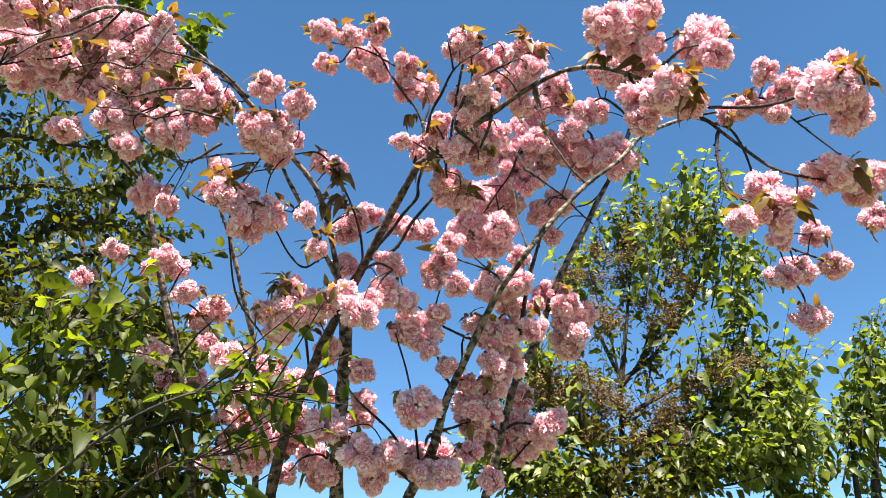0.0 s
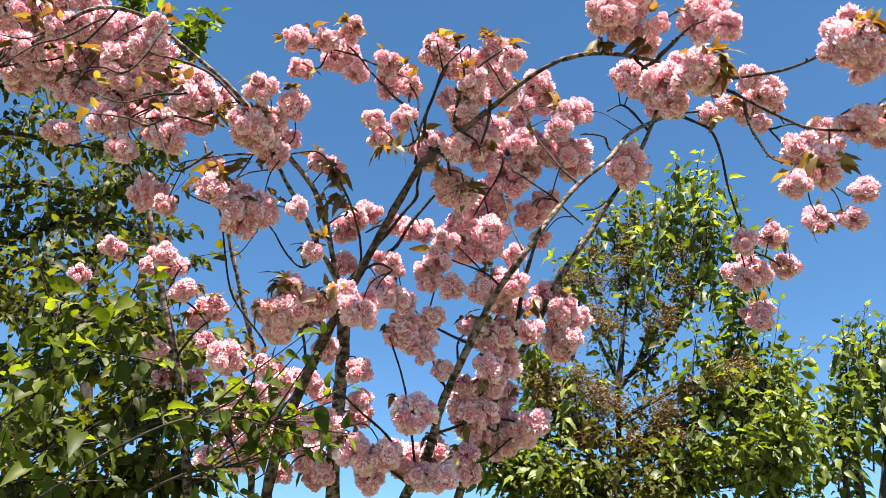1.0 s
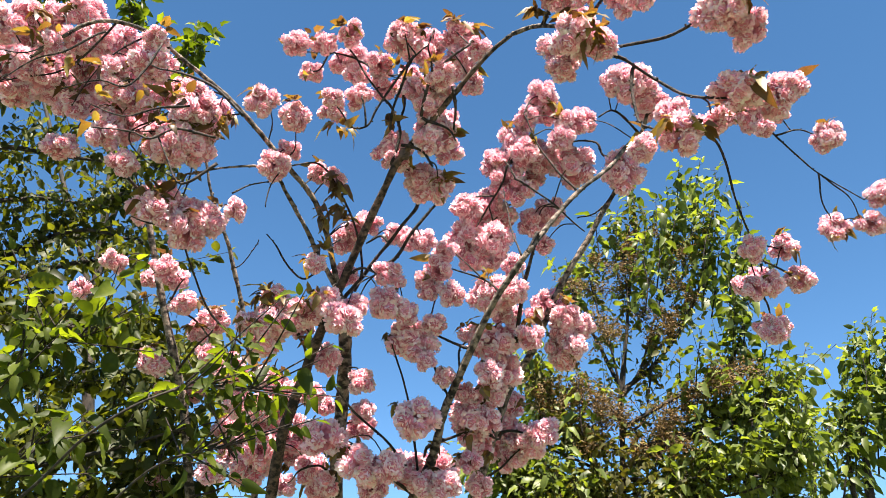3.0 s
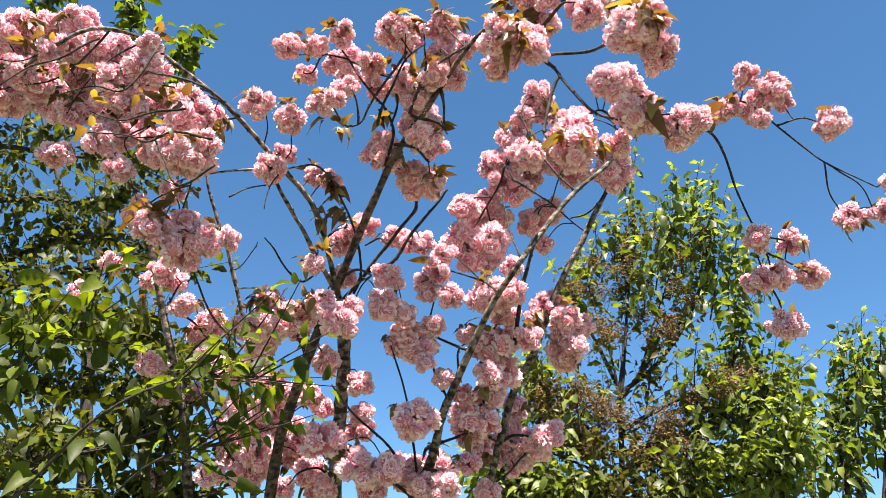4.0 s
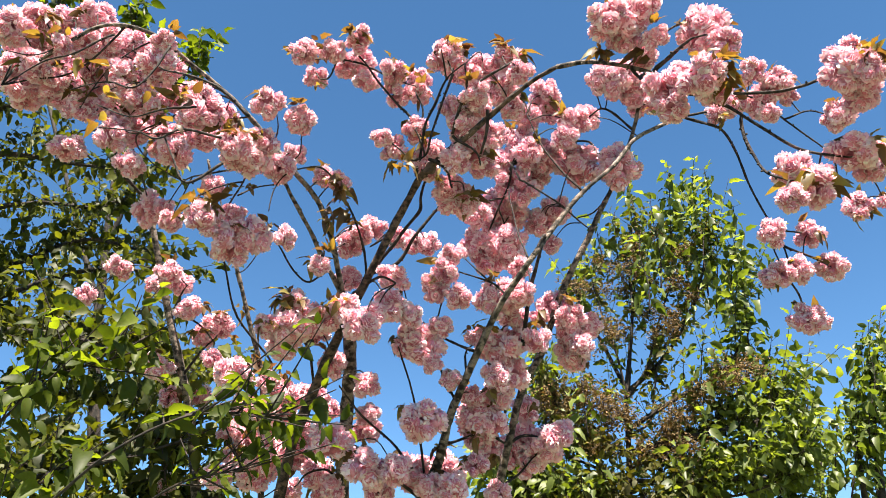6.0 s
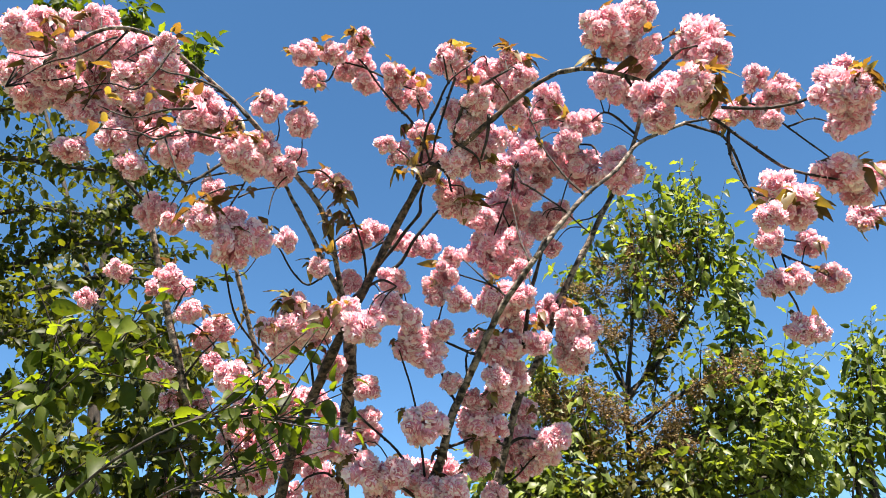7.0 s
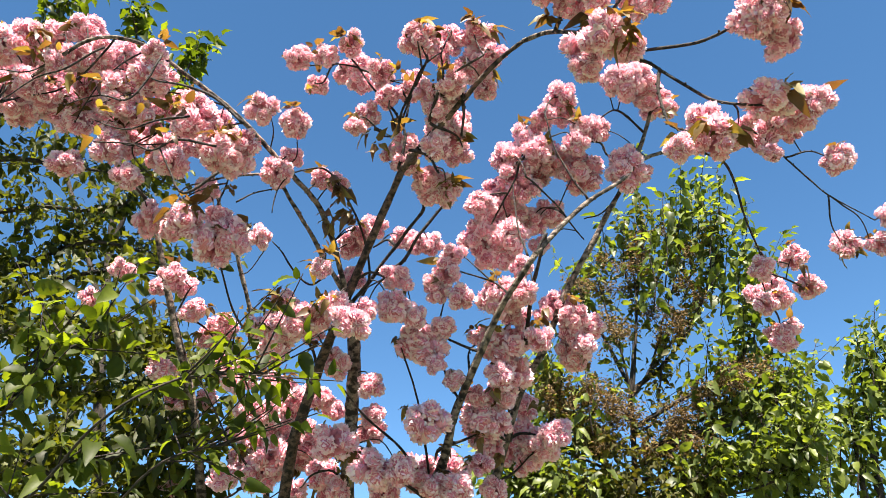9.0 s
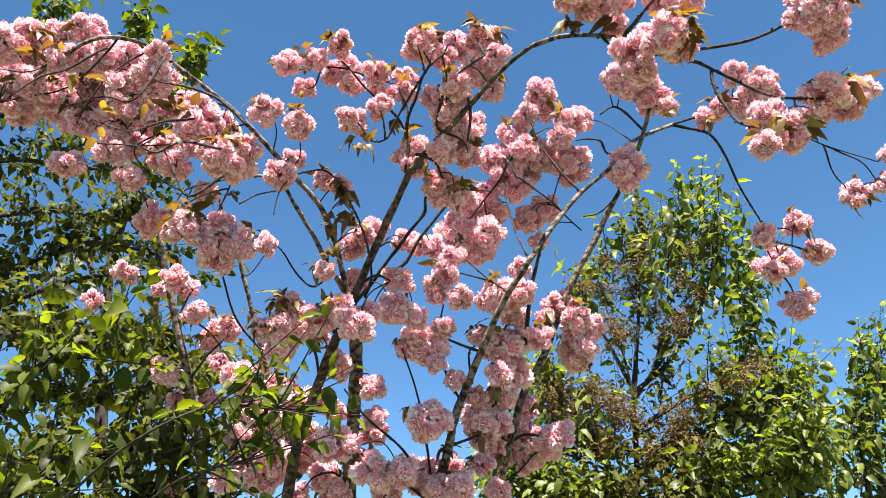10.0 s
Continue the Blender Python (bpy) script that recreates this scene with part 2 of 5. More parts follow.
def twig(bough, points, r0, r1):
    pivot = PIVOTS[bough]
    line = spline(points, 5)
    line = [line[0]] + [p + noise.noise_vector(p * 9) * 0.007 for p in line[1:-1]] + [line[-1]]
    bm = bmesh.new()
    tube(bm, [p - pivot for p in line], max(r0 * 1.25, 0.0028), max(r1, 0.0013), 6, 0.3)
    nubs(bm, line, pivot, max(r0 * 1.25, 0.0032), max(r1 * 1.1, 0.0018))
    part("twig", mesh_of("twig", bm, BARK if r0 > 0.007 else BARK_THIN), bough)
    LINES[bough] += line


def blooms(bough, places):
    """Balls of blossom; each hangs by a short spur from the nearest wood."""
    pivot = PIVOTS[bough]
    for x, y, z, size in places:
        p = Vector((x, y, z))
        ob = part("blossom", BLOSSOMS[rng.randrange(len(BLOSSOMS))], bough, p - pivot, "ball of pale pink double flowers")
        ob.rotation_euler = (rng.uniform(-0.5, 0.5), rng.uniform(-0.5, 0.5), rng.uniform(0, 6.28))
        s = size * 1.16
        HEADS[bough].append(p)
        if rng.random() < 0.3:
            side = Vector((rng.gauss(0, 0.45), rng.gauss(-0.25, 0.4), 1)).normalized()
            bunch(bough, p + side * size * 0.42, side * 1.4, rng.choice((2, 3, 4)))
        ob.scale = (s * rng.uniform(0.86, 1.12), s * rng.uniform(0.86, 1.12), s * rng.uniform(0.84, 1.1))
        near = min(LINES[bough], key=lambda q: (q - p).length)
        gap = (near - p).length
        if 0.04 < gap < 0.8:
            mid = (near + p) / 2 + Vector((rng.uniform(-0.1, 0.1), rng.uniform(-0.1, 0.1), 0.18)) * gap
            bm = bmesh.new()
            tube(bm, [q - pivot for q in spline([near, mid, p], 4)], 0.0026, 0.0018, 5, 0.1)
            part("spur", mesh_of("spur", bm, BARK_THIN), bough)


def tufts(bough, places):
    """Young bronze leaves that spread from one bud."""
    for x, y, z, count in places:
        p = Vector((x, y, z))
        near = min(LINES[bough] + HEADS[bough], key=lambda q: (q - p).length)
        bud = near + (p - near) * min(1.0, 0.045 / max((p - near).length, 0.01))
        bunch(bough, bud, (p - bud) * 8 + (p - near) * 4, int(count * 1.9))


def bunch(bough, bud, lean, count):
    pivot = PIVOTS[bough]
    for k in range(count):
        way = lean + Vector((rng.gauss(0, 1), rng.gauss(0, 1), rng.gauss(-0.1, 0.6)))
        way.normalize()
        x = way.cross(Vector((rng.gauss(0, 0.7), rng.gauss(0, 0.7), 1))).normalized()
        ob = part("leaf", BRONZE_LEAVES[rng.randrange(4)], bough, (0, 0, 0), "pointed young leaf, bronze")
        ob.matrix_basis = (Matrix.Translation(bud - pivot + way * 0.008) @ Matrix((x, way, x.cross(way))).transposed().to_4x4()
                           @ Matrix.Scale(rng.uniform(0.7, 1.25), 4))


stem = limb(cherry, (-0.282, 2.994, 1.719), [(-0.282, 2.994, 1.719), (-0.332, 2.817, 2.009), (-0.341, 2.691, 2.211), (-0.323, 2.565, 2.412), (-0.304, 2.460, 2.578), (-0.307, 2.389, 2.684), (-0.318, 2.338, 2.756)], 0.0270, 0.0200)
twig(stem, [(-0.267, 2.319, 2.768), (-0.250, 2.291, 2.796), (-0.239, 2.236, 2.831), (-0.265, 2.148, 2.934), (-0.311, 2.071, 3.018), (-0.362, 2.014, 3.068), (-0.413, 1.987, 3.065), (-0.467, 1.970, 3.032), (-0.508, 1.970, 2.969), (-0.517, 1.970, 2.885)], 0.0040, 0.0017)
twig(stem, [(-0.316, 2.350, 2.738), (-0.215, 2.271, 2.839), (-0.140, 2.209, 2.913), (-0.062, 2.147, 2.985), (-0.053, 2.107, 3.020), (-0.037, 2.068, 3.052), (-0.012, 2.034, 3.077)], 0.0062, 0.0034)
twig(stem, [(-0.228, 2.281, 2.827), (-0.132, 2.264, 2.862), (-0.073, 2.221, 2.942), (0.011, 2.176, 3.024), (0.054, 2.149, 3.077)], 0.0060, 0.0040)
twig(stem, [(-0.149, 2.217, 2.904), (-0.181, 2.246, 2.943), (-0.234, 2.298, 2.944)], 0.0039, 0.0027)
twig(stem, [(-0.456, 2.350, 2.638), (-0.433, 2.411, 2.581), (-0.427, 2.492, 2.490)], 0.0045, 0.0039)
twig(stem, [(-0.341, 2.691, 2.211), (-0.388, 2.650, 2.260), (-0.454, 2.644, 2.250), (-0.501, 2.657, 2.206)], 0.0040, 0.0026)
blooms(stem, [(-0.156, 2.232, 2.681, 0.136), (-0.093, 2.266, 2.665, 0.091), (-0.150, 2.257, 2.798, 0.097), (-0.131, 2.385, 3.029, 0.098), (-0.078, 2.364, 2.992, 0.093), (-0.034, 2.393, 3.008, 0.087), (-0.237, 2.402, 2.474, 0.100), (-0.251, 2.576, 2.430, 0.090), (-0.259, 2.688, 2.408, 0.103), (-0.372, 2.507, 2.318, 0.139), (-0.356, 2.418, 2.562, 0.106), (-0.370, 2.688, 2.211, 0.098), (-0.234, 2.470, 2.213, 0.138), (-0.141, 2.432, 2.199, 0.111), (-0.204, 2.574, 2.161, 0.103), (-0.342, 2.762, 2.348, 0.103)])
tufts(stem, [(-0.299, 2.549, 2.252, 5), (-0.329, 2.548, 2.290, 4), (-0.253, 2.554, 2.291, 3), (-0.385, 2.602, 2.325, 3), (-0.125, 2.346, 2.736, 3), (-0.408, 2.363, 2.602, 3), (-0.326, 2.060, 3.022, 3), (-0.309, 2.080, 2.997, 4), (-0.295, 2.100, 2.965, 4), (-0.283, 2.140, 2.946, 3), (-0.354, 2.030, 3.053, 2)])

stem_left = limb(cherry, (-0.293, 3.107, 1.724), [(-0.293, 3.107, 1.724), (-0.703, 3.033, 1.891), (-0.870, 2.948, 2.075), (-0.904, 2.861, 2.259), (-0.921, 2.763, 2.462), (-0.965, 2.663, 2.669), (-1.007, 2.594, 2.822), (-1.043, 2.524, 2.978), (-1.078, 2.453, 3.135), (-1.109, 2.413, 3.238)], 0.0210, 0.0100)
twig(stem_left, [(-0.344, 3.098, 1.744), (-0.617, 2.940, 2.031), (-0.652, 2.843, 2.210), (-0.644, 2.724, 2.425), (-0.648, 2.626, 2.605), (-0.678, 2.558, 2.732), (-0.716, 2.480, 2.878), (-0.753, 2.411, 3.007), (-0.790, 2.358, 3.108), (-0.819, 2.305, 3.211), (-0.840, 2.257, 3.304)], 0.0111, 0.0042)
twig(stem_left, [(-0.954, 2.688, 2.617), (-0.881, 2.625, 2.697), (-0.813, 2.580, 2.744)], 0.0043, 0.0028)
twig(stem_left, [(-1.011, 2.586, 2.842), (-0.894, 2.583, 2.792), (-0.824, 2.596, 2.717)], 0.0036, 0.0028)
twig(stem_left, [(-0.646, 2.663, 2.537), (-0.588, 2.625, 2.582), (-0.565, 2.585, 2.631)], 0.0035, 0.0021)
twig(stem_left, [(-0.896, 2.883, 2.212), (-0.782, 2.844, 2.232), (-0.724, 2.800, 2.262)], 0.0042, 0.0028)
twig(stem_left, [(-0.760, 2.827, 2.244), (-0.692, 2.793, 2.260), (-0.735, 2.720, 2.343), (-0.759, 2.679, 2.372)], 0.0049, 0.0027)
twig(stem_left, [(-1.007, 2.594, 2.822), (-0.963, 2.552, 2.895), (-0.931, 2.531, 2.931)], 0.0036, 0.0022)
twig(stem_left, [(-0.748, 2.420, 2.991), (-0.716, 2.427, 2.920), (-0.646, 2.367, 2.967), (-0.619, 2.327, 2.979)], 0.0021, 0.0014)
twig(stem_left, [(-0.919, 2.775, 2.437), (-0.999, 2.806, 2.370), (-1.018, 2.851, 2.278)], 0.0043, 0.0028)
twig(stem_left, [(-0.649, 2.798, 2.291), (-0.588, 2.740, 2.346), (-0.521, 2.658, 2.444)], 0.0070, 0.0048)
twig(stem_left, [(-0.936, 2.673, 2.637), (-1.026, 2.668, 2.671), (-1.083, 2.674, 2.686)], 0.0036, 0.0022)
twig(stem_left, [(-1.109, 2.413, 3.238), (-1.075, 2.425, 3.168), (-1.002, 2.409, 3.144)], 0.0044, 0.0029)
twig(stem_left, [(-1.109, 2.413, 3.238), (-1.159, 2.278, 3.273), (-1.146, 2.126, 3.335)], 0.0066, 0.0034)
blooms(stem_left, [(-0.737, 2.561, 2.582, 0.140), (-0.591, 2.511, 2.530, 0.090), (-0.833, 2.629, 2.801, 0.122), (-0.910, 2.518, 2.820, 0.103), (-0.823, 2.587, 2.654, 0.082), (-0.901, 2.687, 2.793, 0.090), (-1.033, 2.640, 2.639, 0.116), (-0.987, 2.465, 2.945, 0.099), (-0.992, 2.608, 2.973, 0.095), (-1.090, 2.592, 2.961, 0.070), (-1.179, 2.466, 2.972, 0.100), (-1.362, 2.626, 2.939, 0.083), (-0.793, 2.746, 2.270, 0.119), (-1.048, 2.939, 2.289, 0.085), (-0.618, 2.696, 2.335, 0.132), (-0.679, 2.809, 2.304, 0.153), (-0.523, 2.694, 2.211, 0.098), (-0.554, 2.883, 2.384, 0.119)])
blooms(stem_left, [(-0.497, 2.827, 2.453, 0.102), (-0.620, 2.640, 2.465, 0.101), (-0.526, 2.671, 2.533, 0.103), (-0.618, 2.747, 2.431, 0.119), (-0.694, 2.605, 2.471, 0.095), (-1.001, 2.716, 2.556, 0.084), (-0.915, 2.805, 2.585, 0.095), (-0.580, 2.702, 2.566, 0.092), (-0.429, 2.560, 2.493, 0.103), (-0.411, 2.749, 2.510, 0.097), (-0.500, 2.804, 2.393, 0.113), (-0.442, 2.750, 2.276, 0.113), (-0.589, 2.776, 2.515, 0.111), (-0.716, 2.819, 2.422, 0.119), (-0.784, 2.823, 2.457, 0.094), (-0.759, 2.851, 2.368, 0.106), (-0.431, 2.909, 2.241, 0.106)])
tufts(stem_left, [(-0.449, 2.670, 2.553, 6), (-0.507, 2.834, 2.434, 6), (-0.741, 2.770, 2.377, 6), (-0.587, 2.751, 2.540, 5), (-0.443, 2.887, 2.319, 5), (-0.699, 2.739, 2.430, 4), (-0.795, 2.574, 2.856, 5), (-0.821, 2.529, 2.858, 5), (-0.747, 2.562, 2.838, 4), (-0.691, 2.609, 2.654, 5), (-1.058, 2.591, 2.697, 5), (-0.885, 2.571, 2.753, 4), (-0.636, 2.728, 2.617, 5), (-0.571, 2.651, 2.613, 5), (-0.502, 2.741, 2.557, 4), (-0.552, 2.916, 2.286, 5), (-0.498, 2.911, 2.295, 4), (-0.976, 2.695, 2.570, 4)])
tufts(stem_left, [(-0.641, 2.654, 2.638, 3), (-1.125, 2.553, 2.851, 4), (-0.733, 2.637, 2.745, 3)])

arch = limb(cherry, (-0.328, 2.323, 2.781), [(-0.315, 2.347, 2.739), (-0.334, 2.274, 2.821), (-0.359, 2.182, 2.934), (-0.399, 2.108, 3.017), (-0.469, 2.042, 3.086), (-0.556, 1.966, 3.173), (-0.605, 1.916, 3.215), (-0.670, 1.861, 3.264), (-0.780, 1.794, 3.335), (-0.869, 1.737, 3.389), (-0.966, 1.702, 3.406), (-1.044, 1.688, 3.385), (-1.112, 1.691, 3.334), (-1.213, 1.709, 3.260)], 0.0100, 0.0050)
twig(arch, [(-0.518, 1.642, 2.984), (-0.602, 1.642, 3.078), (-0.713, 1.642, 3.142), (-0.801, 1.642, 3.172)], 0.0042, 0.0023)
twig(arch, [(-0.782, 1.642, 3.256), (-0.847, 1.642, 3.103), (-0.933, 1.642, 3.117), (-1.042, 1.642, 3.085)], 0.0030, 0.0017)
twig(arch, [(-0.958, 1.642, 3.305), (-1.048, 1.642, 3.233), (-1.137, 1.642, 3.206), (-1.214, 1.642, 3.130)], 0.0030, 0.0017)
twig(arch, [(-0.585, 1.642, 2.908), (-0.690, 1.642, 2.941), (-0.758, 1.642, 2.905), (-0.819, 1.642, 2.937), (-0.928, 1.642, 2.949)], 0.0032, 0.0018)
twig(arch, [(-0.669, 1.642, 3.019), (-0.767, 1.642, 3.010), (-0.848, 1.642, 2.989), (-0.951, 1.642, 3.032)], 0.0028, 0.0015)
twig(arch, [(-0.569, 1.642, 2.822), (-0.654, 1.642, 2.755), (-0.707, 1.642, 2.845), (-0.742, 1.642, 2.918)], 0.0036, 0.0020)
twig(arch, [(-0.320, 2.329, 2.760), (-0.370, 2.250, 2.841), (-0.421, 2.169, 2.927), (-0.480, 2.085, 3.018), (-0.502, 2.037, 3.046), (-0.551, 1.998, 3.060), (-0.671, 1.975, 3.045), (-0.771, 1.963, 3.012)], 0.0074, 0.0022)
twig(arch, [(-0.364, 2.260, 2.831), (-0.429, 2.265, 2.789), (-0.479, 2.230, 2.815), (-0.521, 2.179, 2.869), (-0.545, 2.144, 2.896)], 0.0034, 0.0020)
twig(arch, [(-0.654, 1.875, 3.251), (-0.783, 1.816, 3.260), (-0.925, 1.776, 3.235), (-1.009, 1.751, 3.182)], 0.0024, 0.0012)
twig(arch, [(-0.605, 1.916, 3.215), (-0.685, 1.891, 3.179), (-0.779, 1.845, 3.179), (-0.924, 1.848, 3.094), (-1.010, 1.786, 3.123)], 0.0024, 0.0012)
twig(arch, [(-0.670, 1.861, 3.264), (-0.800, 1.795, 3.293), (-0.907, 1.755, 3.275)], 0.0024, 0.0012)
twig(arch, [(-0.816, 1.846, 3.157), (-0.933, 1.870, 3.103), (-0.879, 1.909, 3.022), (-0.772, 1.934, 2.963)], 0.0019, 0.0015)
twig(arch, [(-0.685, 1.891, 3.179), (-0.844, 1.904, 3.137), (-1.108, 1.890, 3.144)], 0.0020, 0.0012)
twig(arch, [(-0.491, 2.023, 3.108), (-0.444, 1.987, 3.118), (-0.433, 1.922, 3.178)], 0.0020, 0.0016)
twig(arch, [(-0.534, 1.985, 3.151), (-0.512, 1.941, 3.187), (-0.514, 1.898, 3.222)], 0.0020, 0.0016)
twig(arch, [(-0.629, 1.993, 2.958), (-0.585, 2.017, 3.003), (-0.499, 2.043, 3.043)], 0.0019, 0.0025)
twig(arch, [(-1.103, 1.691, 3.341), (-1.193, 1.669, 3.255), (-1.258, 1.618, 3.217)], 0.0023, 0.0014)
twig(arch, [(-0.966, 1.702, 3.406), (-1.098, 1.752, 3.276), (-1.226, 1.752, 3.231), (-1.316, 1.743, 3.202)], 0.0027, 0.0015)
twig(arch, [(-0.869, 1.737, 3.389), (-1.003, 1.762, 3.307), (-1.101, 1.816, 3.172)], 0.0024, 0.0012)
blooms(arch, [(-1.305, 1.679, 3.373, 0.112), (-1.193, 1.748, 3.481, 0.100), (-1.100, 1.750, 3.494, 0.118), (-1.271, 1.799, 3.434, 0.119), (-1.143, 1.697, 3.312, 0.074), (-1.346, 1.894, 3.303, 0.114), (-1.227, 1.733, 3.271, 0.102), (-1.091, 1.730, 3.362, 0.104), (-1.032, 1.766, 3.397, 0.123), (-0.973, 1.811, 3.429, 0.102), (-0.853, 1.766, 3.297, 0.121), (-1.113, 1.863, 3.344, 0.091), (-1.128, 1.861, 3.211, 0.105), (-0.976, 1.807, 3.220, 0.101), (-0.915, 1.820, 3.196, 0.101), (-0.833, 1.705, 3.344, 0.073), (-1.125, 1.856, 3.051, 0.099), (-0.992, 1.849, 3.087, 0.099), (-1.201, 1.796, 3.260, 0.098), (-1.250, 1.981, 3.405, 0.090), (-0.995, 1.867, 3.157, 0.099)])
tufts(arch, [(-1.170, 1.632, 3.298, 2), (-1.014, 1.632, 3.194, 2), (-0.930, 1.632, 3.182, 2), (-0.935, 1.632, 3.054, 2), (-0.796, 1.632, 3.072, 2), (-0.682, 1.632, 3.050, 2), (-0.932, 1.632, 2.962, 2), (-1.160, 1.632, 3.393, 2), (-0.713, 1.632, 2.949, 2)])
blooms(arch, [(-0.961, 1.922, 3.155, 0.096), (-0.881, 1.974, 3.173, 0.120), (-0.802, 1.877, 3.040, 0.097), (-0.934, 1.878, 3.000, 0.098), (-0.899, 1.994, 3.135, 0.085), (-0.733, 1.848, 3.222, 0.118), (-0.718, 1.850, 3.173, 0.115), (-0.762, 1.831, 3.147, 0.084), (-0.760, 1.997, 3.189, 0.089), (-1.273, 1.910, 3.428, 0.126), (-1.111, 1.898, 3.315, 0.111), (-1.247, 1.701, 3.444, 0.093), (-0.977, 1.778, 3.275, 0.097), (-1.388, 1.848, 3.371, 0.110), (-0.508, 1.785, 3.148, 0.096), (-0.429, 1.871, 3.163, 0.107), (-0.478, 2.055, 3.170, 0.084), (-0.500, 1.976, 3.054, 0.104)])
blooms(arch, [(-0.325, 2.087, 3.074, 0.088), (-0.383, 2.111, 3.111, 0.070), (-0.305, 2.304, 2.960, 0.109), (-0.227, 2.299, 3.026, 0.102), (-0.362, 2.043, 2.727, 0.069), (-0.308, 2.377, 2.864, 0.083), (-0.261, 2.253, 2.975, 0.088), (-1.005, 2.235, 3.069, 0.117), (-0.901, 2.171, 2.980, 0.094), (-0.948, 2.218, 3.057, 0.079)])
blooms(arch, [(-1.440, 1.932, 3.517, 0.108), (-1.383, 2.001, 3.516, 0.111), (-1.303, 2.006, 3.546, 0.112), (-1.414, 2.041, 3.448, 0.111), (-1.345, 2.076, 3.465, 0.112), (-1.449, 1.956, 3.436, 0.098), (-1.165, 1.976, 3.516, 0.110), (-1.084, 1.986, 3.537, 0.102), (-1.017, 2.001, 3.471, 0.110), (-1.185, 2.081, 3.414, 0.112), (-1.085, 2.096, 3.386, 0.102), (-0.863, 2.015, 3.403, 0.091), (-0.936, 2.056, 3.414, 0.102), (-0.990, 2.080, 3.333, 0.101), (-0.865, 2.089, 3.276, 0.091), (-0.726, 2.023, 3.307, 0.098)])
tufts(arch, [(-1.169, 1.834, 3.282, 6), (-1.109, 1.833, 3.257, 6), (-1.203, 1.796, 3.344, 5), (-0.988, 1.836, 3.177, 6), (-0.901, 1.834, 3.185, 6), (-0.783, 1.829, 3.236, 6), (-1.250, 1.719, 3.389, 5), (-1.277, 1.750, 3.301, 5), (-0.617, 1.846, 3.145, 5), (-0.557, 1.774, 3.223, 6), (-0.425, 1.802, 3.214, 5), (-1.111, 1.714, 3.486, 4), (-1.112, 1.791, 3.349, 5), (-1.042, 1.780, 3.306, 3), (-0.952, 1.782, 3.278, 4), (-0.804, 1.806, 3.205, 5), (-0.842, 1.815, 3.145, 4), (-1.187, 1.679, 3.420, 4)])
tufts(arch, [(-0.306, 1.960, 3.011, 5), (-0.308, 1.999, 2.958, 5), (-0.282, 1.988, 2.886, 6), (-0.233, 2.011, 2.922, 4), (-0.340, 2.031, 2.887, 4), (-0.402, 2.084, 2.781, 4), (-0.676, 1.880, 3.134, 6), (-0.837, 1.809, 3.278, 3), (-1.296, 1.676, 3.443, 3), (-0.325, 2.010, 2.911, 4), (-0.649, 1.842, 3.131, 4)])

spray_left = limb(cherry, (-0.618, 2.659, 2.405), [(-0.641, 2.604, 2.580), (-0.588, 2.510, 2.602), (-0.687, 2.367, 2.712), (-0.704, 2.228, 2.813), (-0.697, 2.111, 2.874), (-0.662, 2.007, 2.915), (-0.590, 1.905, 2.950), (-0.537, 1.805, 2.981)], 0.0042, 0.0023)
twig(spray_left, [(-0.688, 2.085, 2.885), (-0.746, 2.013, 2.868), (-0.791, 1.940, 2.853)], 0.0031, 0.0017)
twig(spray_left, [(-0.684, 2.072, 2.890), (-0.586, 2.014, 2.855), (-0.484, 1.965, 2.804)], 0.0031, 0.0017)
twig(spray_left, [(-0.590, 1.905, 2.950), (-0.670, 1.897, 2.925), (-0.716, 1.893, 2.892)], 0.0023, 0.0017)
blooms(spray_left, [(-0.590, 1.797, 2.992, 0.110), (-0.531, 1.827, 3.041, 0.101), (-0.563, 1.838, 2.996, 0.126), (-0.679, 1.871, 2.797, 0.114), (-0.625, 1.965, 2.867, 0.083), (-0.556, 1.950, 2.785, 0.112), (-0.612, 1.952, 2.758, 0.133), (-0.431, 1.856, 2.717, 0.074), (-0.741, 2.069, 3.046, 0.078)])
tufts(spray_left, [(-0.650, 1.817, 2.869, 7), (-0.703, 1.860, 2.870, 5), (-0.562, 1.740, 3.039, 5), (-0.507, 1.909, 2.809, 3), (-0.604, 1.904, 2.788, 3), (-0.556, 1.874, 2.867, 3), (-0.612, 1.824, 2.874, 3)])

a_low = limb(cherry, (-0.539, 2.620, 2.071), [(-0.282, 2.994, 1.719), (-0.471, 2.846, 1.924), (-0.560, 2.720, 2.089), (-0.509, 2.568, 2.298), (-0.454, 2.475, 2.405), (-0.357, 2.345, 2.573), (-0.296, 2.265, 2.658), (-0.242, 2.190, 2.733), (-0.174, 2.103, 2.827), (-0.110, 2.022, 2.914), (-0.053, 1.948, 2.987)], 0.0225, 0.0105, BARK_SHADED)
twig(a_low, [(-0.326, 2.305, 2.616), (-0.392, 2.231, 2.644), (-0.473, 2.185, 2.624)], 0.0051, 0.0030)
twig(a_low, [(-0.246, 2.190, 2.733), (-0.188, 2.149, 2.742), (-0.133, 2.131, 2.711)], 0.0044, 0.0030)
blooms(a_low, [(-0.472, 2.112, 2.561, 0.096), (-0.424, 2.123, 2.575, 0.120), (-0.348, 2.130, 2.596, 0.113), (-0.227, 2.063, 2.536, 0.121), (-0.480, 2.175, 2.524, 0.097), (-0.445, 2.114, 2.638, 0.087), (-0.280, 2.093, 2.606, 0.100), (-0.202, 2.149, 2.612, 0.088), (-0.414, 2.375, 2.658, 0.096), (-0.518, 2.091, 2.553, 0.070)])
